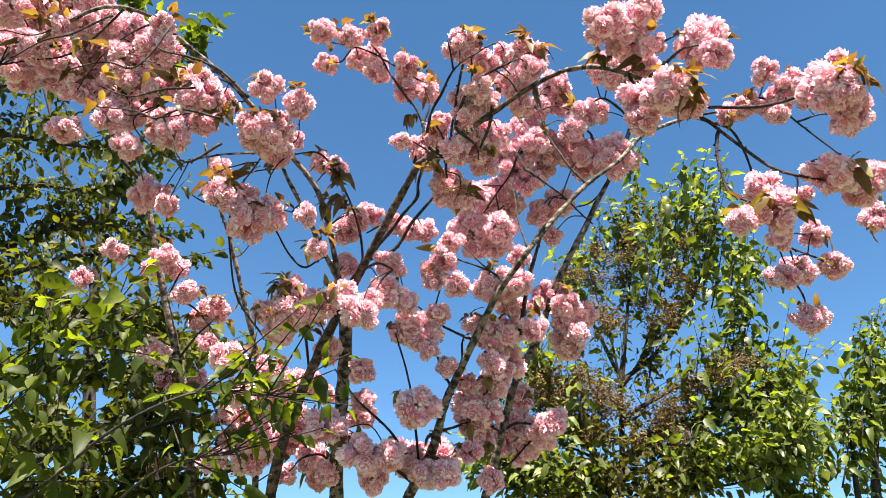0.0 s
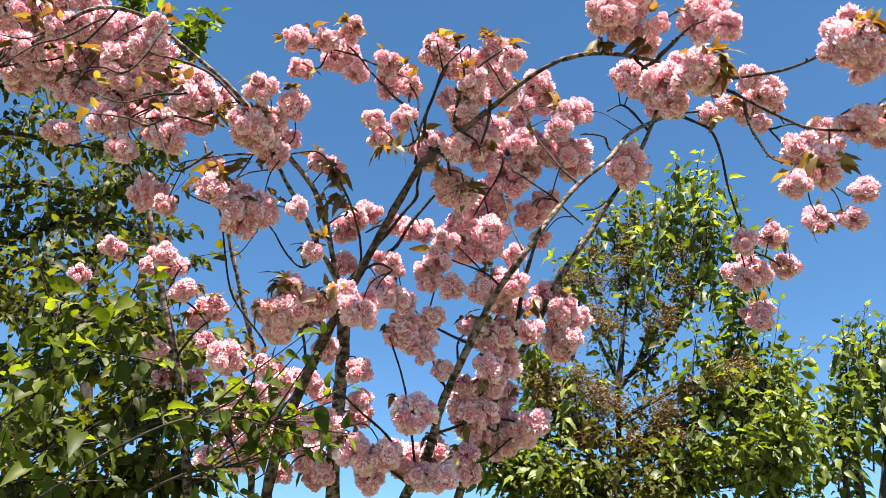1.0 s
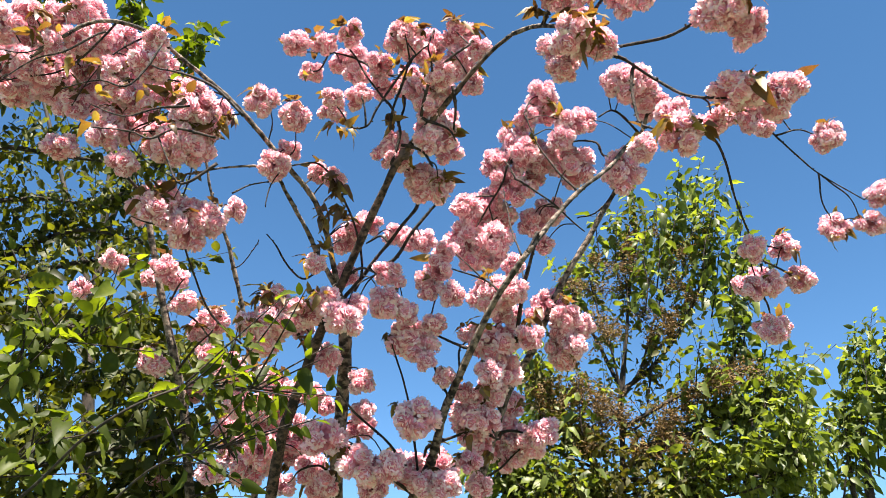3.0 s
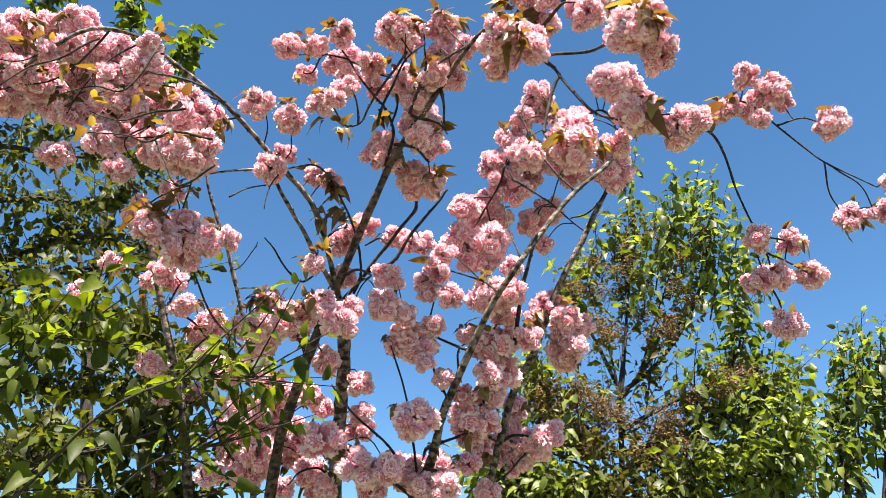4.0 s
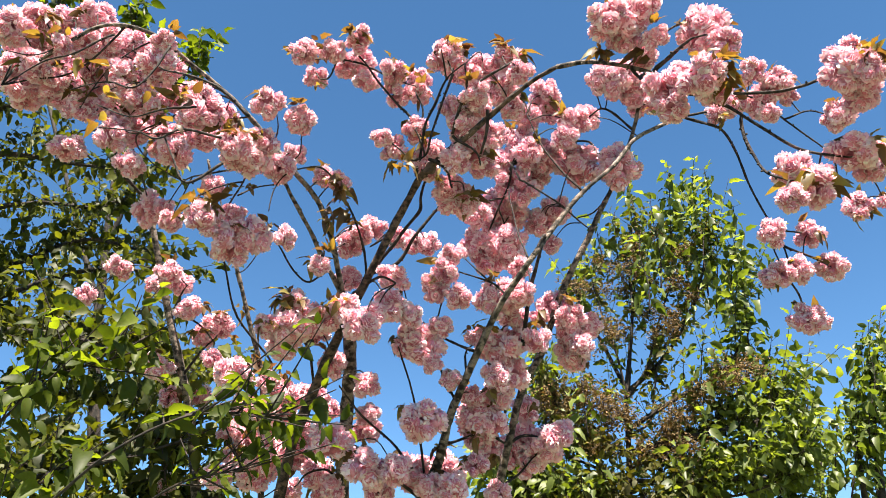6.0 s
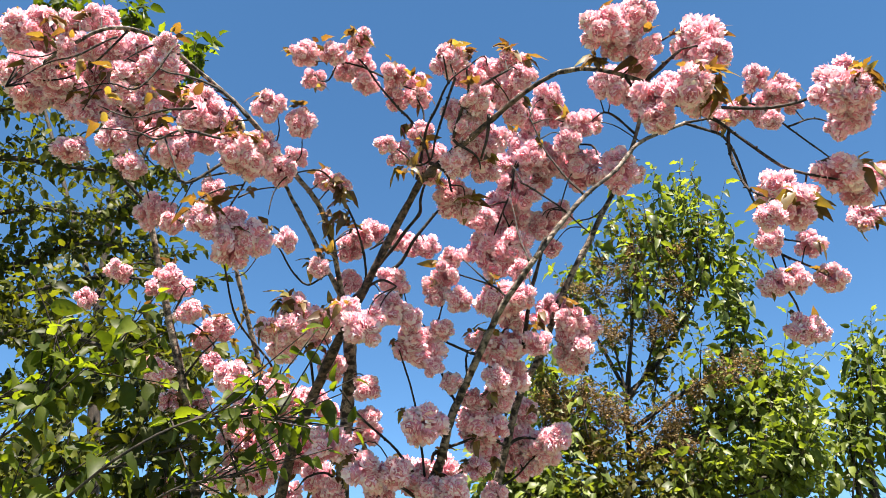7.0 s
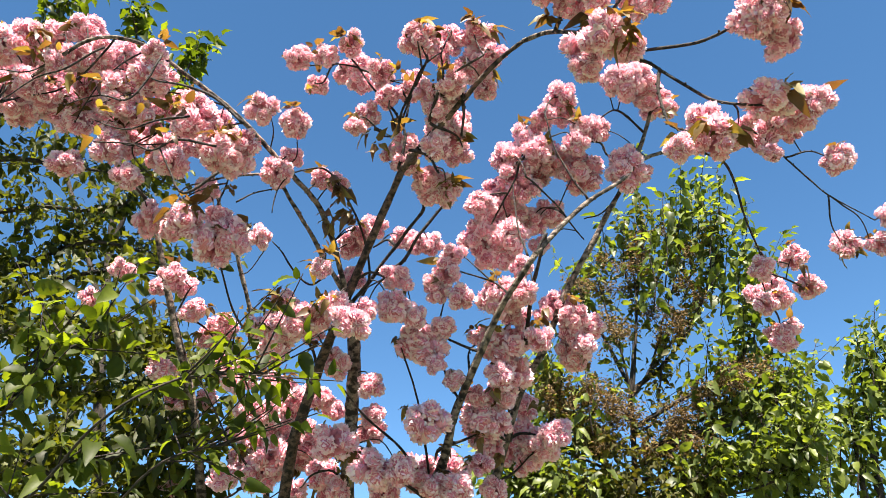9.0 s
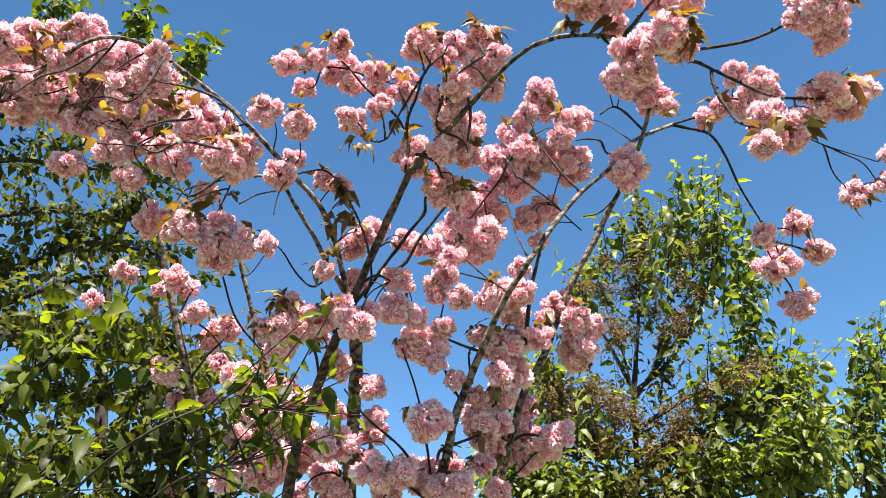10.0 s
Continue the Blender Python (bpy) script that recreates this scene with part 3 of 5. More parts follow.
tufts(a_low, [(-0.361, 2.034, 2.598, 4), (-0.388, 1.992, 2.605, 5), (-0.501, 2.046, 2.634, 5), (-0.460, 2.050, 2.645, 4), (-0.511, 2.059, 2.547, 3), (-0.295, 2.039, 2.618, 3)])

a_mid = limb(cherry, (-0.065, 1.945, 2.992), [(-0.053, 1.948, 2.987), (0.012, 1.893, 3.022), (0.092, 1.836, 3.059), (0.163, 1.781, 3.094), (0.232, 1.726, 3.127), (0.293, 1.679, 3.147), (0.353, 1.639, 3.157)], 0.0112, 0.0060, BARK_SHADED)
twig(a_mid, [(0.157, 1.765, 3.106), (0.152, 1.804, 3.055), (0.135, 1.846, 3.001)], 0.0046, 0.0035)
twig(a_mid, [(-0.022, 1.898, 3.021), (0.032, 1.893, 2.974), (0.048, 1.897, 2.914)], 0.0048, 0.0029)
twig(a_mid, [(0.051, 1.834, 3.063), (0.118, 1.849, 3.015), (0.134, 1.863, 2.972)], 0.0041, 0.0023)
bm = bmesh.new()
bmesh.ops.create_icosphere(bm, subdivisions=3, radius=0.019, matrix=Matrix.Translation(Vector((-0.020, 1.921, 3.005)) - PIVOTS[a_mid]) @ Matrix.Diagonal((0.9, 0.8, 1.25, 1)))
for v in bm.verts:
    v.co += noise.noise_vector(v.co * 45) * 0.008
part("knot", mesh_of("knot", bm, BARK_SHADED), a_mid, label="rough dark knot at the fork")
blooms(a_mid, [(0.052, 2.075, 3.004, 0.123), (0.034, 2.063, 3.029, 0.103), (0.105, 1.919, 3.076, 0.118), (0.147, 2.033, 3.097, 0.104), (-0.021, 1.987, 3.107, 0.107), (-0.049, 2.007, 3.104, 0.099), (0.059, 1.883, 3.009, 0.097), (0.088, 2.075, 2.969, 0.103), (0.129, 1.995, 3.162, 0.121), (-0.030, 1.973, 3.033, 0.083), (0.189, 2.021, 3.217, 0.097)])
tufts(a_mid, [(0.123, 1.953, 3.125, 4), (0.194, 1.922, 3.054, 4), (0.122, 1.976, 2.985, 4), (0.101, 2.022, 2.956, 3), (0.006, 1.992, 3.047, 3)])

a_crown = limb(cherry, (0.051, 1.839, 3.074), [(0.051, 1.839, 3.074), (0.061, 1.804, 3.100), (0.089, 1.755, 3.150), (0.137, 1.717, 3.178), (0.212, 1.682, 3.204)], 0.0053, 0.0034)
twig(a_crown, [(0.082, 1.767, 3.137), (0.098, 1.731, 3.180), (0.090, 1.694, 3.225)], 0.0035, 0.0023)
twig(a_crown, [(-0.045, 1.881, 3.064), (-0.032, 1.836, 3.101), (-0.003, 1.788, 3.143), (0.035, 1.734, 3.196), (0.090, 1.694, 3.225)], 0.0042, 0.0023)
twig(a_crown, [(0.035, 1.734, 3.196), (0.027, 1.690, 3.222), (0.019, 1.651, 3.241)], 0.0029, 0.0017)
blooms(a_crown, [(0.037, 1.752, 3.305, 0.110), (0.093, 1.841, 3.317, 0.104), (0.229, 1.811, 3.347, 0.118), (0.259, 1.750, 3.241, 0.090), (0.207, 1.835, 3.249, 0.108), (0.053, 1.832, 3.168, 0.087), (0.078, 1.834, 3.102, 0.089), (0.131, 1.819, 3.156, 0.091), (0.240, 1.844, 3.176, 0.071), (0.120, 1.750, 3.152, 0.085), (0.151, 1.869, 3.367, 0.103)])
tufts(a_crown, [(0.003, 1.725, 3.347, 3), (0.143, 1.713, 3.337, 5), (0.199, 1.738, 3.371, 5), (0.304, 1.746, 3.339, 4), (0.099, 1.839, 3.224, 4), (0.144, 1.830, 3.235, 3), (0.038, 1.718, 3.367, 2), (0.245, 1.856, 3.244, 3), (-0.045, 1.860, 3.080, 3)])

a_top = limb(cherry, (0.353, 1.639, 3.157), [(0.353, 1.639, 3.157), (0.427, 1.569, 3.110), (0.501, 1.511, 3.043), (0.581, 1.459, 2.964)], 0.0072, 0.0049)
twig(a_top, [(0.455, 1.547, 3.085), (0.473, 1.495, 3.089), (0.489, 1.440, 3.099)], 0.0053, 0.0040)
twig(a_top, [(0.489, 1.440, 3.099), (0.541, 1.440, 3.064), (0.588, 1.421, 3.063), (0.638, 1.394, 3.076)], 0.0030, 0.0025)
twig(a_top, [(0.572, 1.465, 2.974), (0.611, 1.401, 2.974), (0.638, 1.340, 2.969)], 0.0050, 0.0033)
twig(a_top, [(0.525, 1.487, 3.016), (0.546, 1.495, 2.983), (0.575, 1.499, 2.955), (0.623, 1.492, 2.946)], 0.0036, 0.0025)
blooms(a_top, [(0.497, 1.418, 3.102, 0.118), (0.536, 1.385, 3.114, 0.096), (0.504, 1.437, 3.071, 0.096), (0.570, 1.399, 3.031, 0.067), (0.684, 1.372, 3.031, 0.118), (0.712, 1.327, 2.945, 0.071), (0.452, 1.367, 3.059, 0.119), (0.562, 1.500, 3.062, 0.084)])
tufts(a_top, [(0.801, 1.402, 3.129, 6), (0.633, 1.387, 3.065, 3), (0.436, 1.456, 3.030, 5), (0.556, 1.438, 3.021, 3), (0.415, 1.459, 3.030, 3)])

a_tip = limb(cherry, (0.574, 1.457, 2.967), [(0.574, 1.457, 2.967), (0.530, 1.442, 2.937), (0.550, 1.433, 2.895), (0.583, 1.414, 2.870), (0.642, 1.397, 2.840), (0.713, 1.373, 2.823), (0.807, 1.347, 2.809), (0.859, 1.317, 2.802), (0.903, 1.283, 2.804)], 0.0044, 0.0035)
twig(a_tip, [(0.642, 1.397, 2.840), (0.701, 1.392, 2.802), (0.758, 1.392, 2.755), (0.827, 1.396, 2.701), (0.880, 1.389, 2.667), (0.952, 1.375, 2.644)], 0.0037, 0.0026)
twig(a_tip, [(0.737, 1.392, 2.772), (0.738, 1.399, 2.702), (0.749, 1.395, 2.649), (0.767, 1.386, 2.607), (0.798, 1.371, 2.574)], 0.0036, 0.0025)
blooms(a_tip, [(0.564, 1.366, 2.830, 0.102), (0.568, 1.370, 2.773, 0.078), (0.616, 1.279, 2.785, 0.112), (0.664, 1.346, 2.811, 0.082), (0.953, 1.283, 2.855, 0.099), (0.935, 1.261, 2.796, 0.105), (0.956, 1.231, 2.764, 0.070), (0.929, 1.297, 2.813, 0.070), (0.965, 1.377, 2.664, 0.095), (1.038, 1.446, 2.684, 0.099), (1.072, 1.434, 2.707, 0.070), (0.833, 1.406, 2.632, 0.096), (0.854, 1.390, 2.565, 0.101), (0.910, 1.458, 2.642, 0.070), (0.783, 1.348, 2.514, 0.070), (0.614, 1.390, 2.888, 0.089), (0.988, 1.324, 2.786, 0.084)])
tufts(a_tip, [(0.959, 1.210, 2.809, 6), (0.654, 1.257, 2.814, 6), (0.676, 1.275, 2.793, 5), (0.845, 1.345, 2.582, 5), (0.902, 1.392, 2.589, 5), (0.997, 1.366, 2.679, 5), (0.985, 1.238, 2.807, 4), (0.679, 1.267, 2.772, 3)])

spray_top = limb(cherry, (-0.065, 1.962, 3.004), [(-0.065, 1.962, 3.004), (-0.046, 1.921, 3.107), (-0.082, 1.894, 3.188), (-0.118, 1.888, 3.231), (-0.182, 1.865, 3.307), (-0.220, 1.850, 3.367), (-0.258, 1.841, 3.416)], 0.0049, 0.0025)
twig(spray_top, [(-0.220, 1.850, 3.367), (-0.313, 1.847, 3.389), (-0.426, 1.853, 3.398)], 0.0025, 0.0019)
twig(spray_top, [(-0.313, 1.847, 3.389), (-0.342, 1.877, 3.345), (-0.380, 1.883, 3.344)], 0.0025, 0.0019)
twig(spray_top, [(-0.215, 1.851, 3.359), (-0.145, 1.855, 3.321), (-0.063, 1.857, 3.285)], 0.0031, 0.0019)
twig(spray_top, [(-0.055, 1.914, 3.127), (-0.044, 1.882, 3.212), (-0.063, 1.866, 3.270)], 0.0031, 0.0025)
blooms(spray_top, [(-0.426, 1.807, 3.379, 0.084), (-0.327, 1.811, 3.394, 0.087), (-0.402, 1.945, 3.409, 0.084), (-0.246, 1.804, 3.435, 0.085), (-0.248, 1.914, 3.455, 0.098), (-0.295, 1.921, 3.428, 0.080), (-0.223, 1.898, 3.350, 0.078), (-0.135, 1.839, 3.331, 0.093), (-0.056, 1.950, 3.396, 0.089), (-0.120, 1.908, 3.296, 0.086), (-0.046, 1.897, 3.285, 0.070), (-0.410, 1.810, 3.406, 0.073)])
tufts(spray_top, [(-0.494, 1.843, 3.453, 4), (-0.365, 1.801, 3.434, 4), (-0.262, 1.777, 3.438, 5), (-0.145, 1.828, 3.382, 4), (-0.077, 1.832, 3.311, 4), (-0.093, 1.939, 3.215, 4), (-0.032, 1.885, 3.275, 3), (-0.383, 1.861, 3.295, 2)])

spray_fork = limb(cherry, (0.053, 1.747, 3.234), [(0.053, 1.747, 3.234), (0.030, 1.774, 3.186), (-0.000, 1.821, 3.126), (-0.022, 1.852, 3.074), (-0.037, 1.878, 3.029), (-0.081, 1.892, 3.018), (-0.116, 1.881, 3.050), (-0.142, 1.876, 3.073)], 0.0041, 0.0024)
twig(spray_fork, [(-0.042, 1.879, 3.027), (-0.057, 1.860, 3.081), (-0.068, 1.854, 3.110)], 0.0030, 0.0024)
blooms(spray_fork, [(-0.145, 1.925, 3.089, 0.099), (-0.073, 1.900, 3.147, 0.082), (-0.162, 1.798, 3.033, 0.070)])
tufts(spray_fork, [(-0.178, 1.846, 3.081, 3), (-0.102, 1.870, 2.992, 4), (-0.126, 1.914, 3.035, 3)])

limb_a = limb(cherry, (-0.067, 2.696, 2.132), [(-0.279, 2.960, 1.718), (-0.176, 2.793, 1.967), (-0.086, 2.677, 2.129), (-0.017, 2.591, 2.240), (0.013, 2.524, 2.316), (0.037, 2.459, 2.392), (0.100, 2.370, 2.506), (0.156, 2.292, 2.603), (0.212, 2.220, 2.690), (0.312, 2.130, 2.806)], 0.0190, 0.0095)
twig(limb_a, [(0.053, 2.436, 2.421), (0.016, 2.421, 2.501), (-0.015, 2.415, 2.566), (-0.050, 2.425, 2.601)], 0.0045, 0.0026)
twig(limb_a, [(0.128, 2.331, 2.555), (0.027, 2.358, 2.613), (-0.058, 2.372, 2.693)], 0.0038, 0.0026)
twig(limb_a, [(-0.051, 2.634, 2.185), (-0.063, 2.553, 2.288), (-0.080, 2.460, 2.414), (-0.115, 2.377, 2.522), (-0.132, 2.324, 2.577)], 0.0039, 0.0025)
twig(limb_a, [(-0.051, 2.634, 2.185), (-0.148, 2.538, 2.304), (-0.258, 2.462, 2.388), (-0.329, 2.387, 2.470)], 0.0046, 0.0025)
twig(limb_a, [(0.092, 2.381, 2.492), (0.088, 2.387, 2.573), (0.124, 2.413, 2.618)], 0.0032, 0.0026)
twig(limb_a, [(0.224, 2.209, 2.704), (0.180, 2.249, 2.768), (0.074, 2.289, 2.834)], 0.0037, 0.0026)
twig(limb_a, [(0.180, 2.249, 2.768), (0.126, 2.255, 2.825), (0.090, 2.265, 2.875)], 0.0026, 0.0020)
twig(limb_a, [(-0.015, 2.365, 2.653), (0.010, 2.331, 2.737), (0.044, 2.309, 2.801)], 0.0026, 0.0020)
twig(limb_a, [(0.009, 2.533, 2.307), (0.138, 2.534, 2.356), (0.179, 2.531, 2.413)], 0.0045, 0.0026)
twig(limb_a, [(-0.060, 2.645, 2.171), (0.002, 2.635, 2.212), (0.099, 2.618, 2.264)], 0.0078, 0.0033)
twig(limb_a, [(0.289, 2.415, 2.613), (0.308, 2.294, 2.746), (0.341, 2.195, 2.843), (0.350, 2.130, 2.880), (0.312, 2.130, 2.806)], 0.0066, 0.0043)
twig(limb_a, [(0.148, 2.533, 2.370), (0.225, 2.566, 2.325), (0.218, 2.496, 2.461), (0.210, 2.444, 2.564)], 0.0039, 0.0026)
twig(limb_a, [(-0.169, 2.587, 2.222), (-0.075, 2.640, 2.158), (-0.077, 2.666, 2.143)], 0.0039, 0.0091)
blooms(limb_a, [(-0.068, 2.369, 2.599, 0.147), (0.009, 2.321, 2.648, 0.075), (-0.058, 2.358, 2.334, 0.136), (0.044, 2.395, 2.487, 0.075), (0.013, 2.717, 2.270, 0.148), (0.116, 2.561, 2.249, 0.093), (0.131, 2.581, 2.366, 0.132), (0.186, 2.526, 2.372, 0.098), (0.121, 2.547, 2.399, 0.144), (0.211, 2.424, 2.597, 0.143), (0.241, 2.486, 2.538, 0.117), (0.193, 2.384, 2.490, 0.101), (0.201, 2.528, 2.472, 0.109), (0.330, 2.353, 2.606, 0.096), (0.241, 2.317, 2.754, 0.115), (0.181, 2.293, 2.726, 0.123), (0.275, 2.277, 2.738, 0.105), (0.021, 2.277, 2.828, 0.098), (0.264, 2.399, 2.712, 0.100)])
blooms(limb_a, [(-0.009, 2.304, 2.756, 0.080), (0.067, 2.292, 2.738, 0.088), (0.052, 2.281, 2.896, 0.099), (-0.024, 2.305, 2.800, 0.073), (0.038, 2.522, 2.164, 0.114), (-0.036, 2.562, 2.174, 0.108), (0.142, 2.380, 2.621, 0.097), (0.255, 2.461, 2.643, 0.099), (0.161, 2.639, 2.327, 0.100), (0.106, 2.491, 2.461, 0.085), (0.295, 2.384, 2.893, 0.088), (-0.098, 2.396, 2.652, 0.089), (-0.021, 2.338, 2.525, 0.074), (-0.105, 2.646, 2.245, 0.144)])
tufts(limb_a, [(-0.168, 2.377, 2.633, 5), (0.181, 2.356, 2.651, 4), (0.108, 2.339, 2.655, 4), (0.204, 2.292, 2.811, 5), (0.003, 2.534, 2.300, 5), (0.101, 2.555, 2.263, 5), (0.180, 2.600, 2.267, 5), (0.126, 2.498, 2.326, 3), (0.026, 2.403, 2.510, 3), (-0.148, 2.502, 2.439, 4), (0.156, 2.412, 2.452, 3), (0.213, 2.296, 2.791, 4)])

limb_a_top = limb(cherry, (0.312, 2.130, 2.806), [(0.312, 2.130, 2.806), (0.390, 2.155, 2.928), (0.502, 2.166, 3.074), (0.630, 2.187, 3.203), (0.723, 2.208, 3.332), (0.841, 2.247, 3.428), (0.961, 2.293, 3.514)], 0.0087, 0.0067)
twig(limb_a_top, [(0.302, 2.279, 3.208), (0.390, 2.311, 3.171), (0.484, 2.353, 3.117), (0.571, 2.396, 3.061)], 0.0030, 0.0026)
twig(limb_a_top, [(0.302, 2.279, 3.208), (0.290, 2.281, 3.245), (0.281, 2.292, 3.286)], 0.0030, 0.0026)
twig(limb_a_top, [(0.502, 2.166, 3.074), (0.435, 2.179, 3.175), (0.385, 2.188, 3.283), (0.333, 2.174, 3.430)], 0.0040, 0.0021)
twig(limb_a_top, [(0.298, 2.178, 2.823), (0.282, 2.244, 2.950), (0.268, 2.284, 3.080), (0.263, 2.298, 3.176)], 0.0032, 0.0022)
blooms(limb_a_top, [(0.418, 2.256, 3.597, 0.125), (0.356, 2.263, 3.491, 0.100), (0.524, 2.253, 3.452, 0.126), (0.585, 2.311, 3.528, 0.102), (0.454, 2.408, 3.410, 0.155), (0.338, 2.292, 3.338, 0.121), (0.539, 2.362, 3.334, 0.160), (0.411, 2.367, 3.353, 0.113), (0.247, 2.364, 3.340, 0.121), (0.276, 2.372, 3.266, 0.123), (0.325, 2.368, 3.210, 0.118), (0.392, 2.524, 3.177, 0.111), (0.470, 2.496, 3.215, 0.119), (0.411, 2.504, 3.156, 0.102), (0.447, 2.328, 3.572, 0.103)])
blooms(limb_a_top, [(0.387, 2.468, 3.332, 0.112), (0.443, 2.548, 3.092, 0.084), (0.484, 2.246, 3.380, 0.106), (0.239, 2.476, 3.272, 0.102), (0.316, 2.342, 3.431, 0.132)])
tufts(limb_a_top, [(0.294, 2.307, 3.472, 4), (0.455, 2.252, 3.521, 5), (0.479, 2.222, 3.468, 5), (0.383, 2.289, 3.383, 5), (0.270, 2.359, 3.376, 4), (0.339, 2.292, 3.351, 3), (0.534, 2.315, 3.392, 3), (0.461, 2.242, 3.485, 4)])


swinging = limb(cherry, (0.281, 2.292, 3.286), [(0.281, 2.292, 3.286), (0.269, 2.345, 3.234), (0.229, 2.396, 3.167), (0.190, 2.447, 3.099), (0.160, 2.493, 3.040)], 0.0042, 0.0026)
twig(swinging, [(0.246, 2.376, 3.191), (0.165, 2.389, 3.181), (0.106, 2.412, 3.161)], 0.0028, 0.0022)
twig(swinging, [(0.229, 2.396, 3.167), (0.254, 2.442, 3.107), (0.250, 2.493, 3.038)], 0.0028, 0.0022)
blooms(swinging, [(0.213, 2.465, 3.199, 0.142), (0.215, 2.532, 3.163, 0.123), (0.247, 2.449, 3.037, 0.137), (0.184, 2.507, 2.998, 0.119), (0.142, 2.385, 3.136, 0.097), (0.291, 2.496, 3.192, 0.110), (0.283, 2.617, 3.083, 0.112), (0.142, 2.473, 3.053, 0.119)])

limb_b = limb(cherry, (0.428, 2.474, 2.789), [(-0.279, 2.960, 1.718), (-0.004, 2.894, 1.867), (0.153, 2.817, 2.038), (0.200, 2.759, 2.179), (0.255, 2.669, 2.374), (0.300, 2.607, 2.519), (0.375, 2.555, 2.648), (0.432, 2.492, 2.797), (0.488, 2.448, 2.913), (0.556, 2.403, 3.029), (0.607, 2.368, 3.130), (0.655, 2.342, 3.213), (0.717, 2.290, 3.343), (0.753, 2.252, 3.448), (0.779, 2.214, 3.554)], 0.0175, 0.0065)
twig(limb_b, [(0.460, 2.470, 2.855), (0.508, 2.499, 2.754), (0.506, 2.527, 2.656)], 0.0035, 0.0028)
twig(limb_b, [(0.717, 2.290, 3.343), (0.613, 2.306, 3.344), (0.578, 2.295, 3.390), (0.494, 2.308, 3.396)], 0.0043, 0.0029)
twig(limb_b, [(0.744, 2.262, 3.421), (0.644, 2.231, 3.501), (0.582, 2.257, 3.482)], 0.0044, 0.0029)
twig(limb_b, [(0.248, 2.680, 2.349), (0.305, 2.667, 2.373), (0.386, 2.674, 2.363)], 0.0055, 0.0034)
twig(limb_b, [(0.207, 2.747, 2.203), (0.284, 2.740, 2.252), (0.347, 2.724, 2.317)], 0.0041, 0.0028)
twig(limb_b, [(0.375, 2.555, 2.648), (0.313, 2.526, 2.681), (0.252, 2.486, 2.730)], 0.0042, 0.0028)
twig(limb_b, [(0.655, 2.342, 3.213), (0.592, 2.415, 3.148), (0.533, 2.451, 3.146)], 0.0029, 0.0022)
blooms(limb_b, [(0.647, 2.126, 3.546, 0.130), (0.777, 2.220, 3.545, 0.140), (0.801, 2.153, 3.453, 0.083), (0.607, 2.118, 3.540, 0.116), (0.708, 2.170, 3.586, 0.160), (0.664, 2.277, 3.251, 0.138), (0.658, 2.274, 3.293, 0.107), (0.733, 2.370, 3.310, 0.100), (0.262, 2.782, 2.344, 0.118), (0.318, 2.776, 2.404, 0.106), (0.422, 2.643, 2.364, 0.111), (0.379, 2.717, 2.345, 0.122), (0.473, 2.464, 2.739, 0.115), (0.543, 2.526, 2.733, 0.114), (0.487, 2.569, 2.619, 0.104), (0.441, 2.550, 2.814, 0.117), (0.474, 2.504, 2.691, 0.101), (0.503, 2.471, 2.633, 0.083)])
blooms(limb_b, [(0.403, 2.506, 2.805, 0.095), (0.210, 2.748, 2.192, 0.088), (0.332, 2.783, 2.302, 0.105), (0.367, 2.495, 2.755, 0.082), (0.320, 2.729, 2.496, 0.097), (0.458, 2.565, 2.651, 0.082)])
tufts(limb_b, [(0.457, 2.446, 2.808, 3), (0.340, 2.467, 2.709, 3), (0.370, 2.637, 2.465, 3), (0.499, 2.511, 2.628, 3), (0.537, 2.573, 2.610, 3), (0.767, 2.109, 3.368, 3), (0.369, 2.426, 2.756, 3)])

outer = limb(cherry, (0.954, 2.294, 3.513), [(0.954, 2.294, 3.513), (1.069, 2.266, 3.524), (1.172, 2.226, 3.558), (1.251, 2.229, 3.517), (1.328, 2.248, 3.449), (1.426, 2.273, 3.370), (1.491, 2.283, 3.318), (1.664, 2.308, 3.237)], 0.0052, 0.0021)
twig(outer, [(1.318, 2.245, 3.457), (1.407, 2.215, 3.475), (1.479, 2.211, 3.448)], 0.0029, 0.0022)
twig(outer, [(1.483, 2.281, 3.324), (1.506, 2.331, 3.218), (1.536, 2.353, 3.161)], 0.0029, 0.0021)
twig(outer, [(1.491, 2.283, 3.318), (1.601, 2.309, 3.252), (1.650, 2.345, 3.173)], 0.0029, 0.0021)
blooms(outer, [(1.190, 2.129, 3.597, 0.098), (1.296, 2.169, 3.576, 0.114), (1.248, 2.257, 3.556, 0.132), (1.247, 2.202, 3.450, 0.089), (1.082, 2.278, 3.514, 0.092), (1.154, 2.251, 3.538, 0.100), (1.492, 2.194, 3.428, 0.107), (1.619, 2.447, 3.197, 0.122), (1.702, 2.348, 3.160, 0.105), (1.729, 2.294, 3.265, 0.101), (1.346, 2.227, 3.556, 0.087)])
tufts(outer, [(1.092, 2.222, 3.437, 5), (1.643, 2.437, 3.171, 5), (1.322, 2.161, 3.582, 3), (1.128, 2.183, 3.520, 3), (1.602, 2.442, 3.149, 3)])

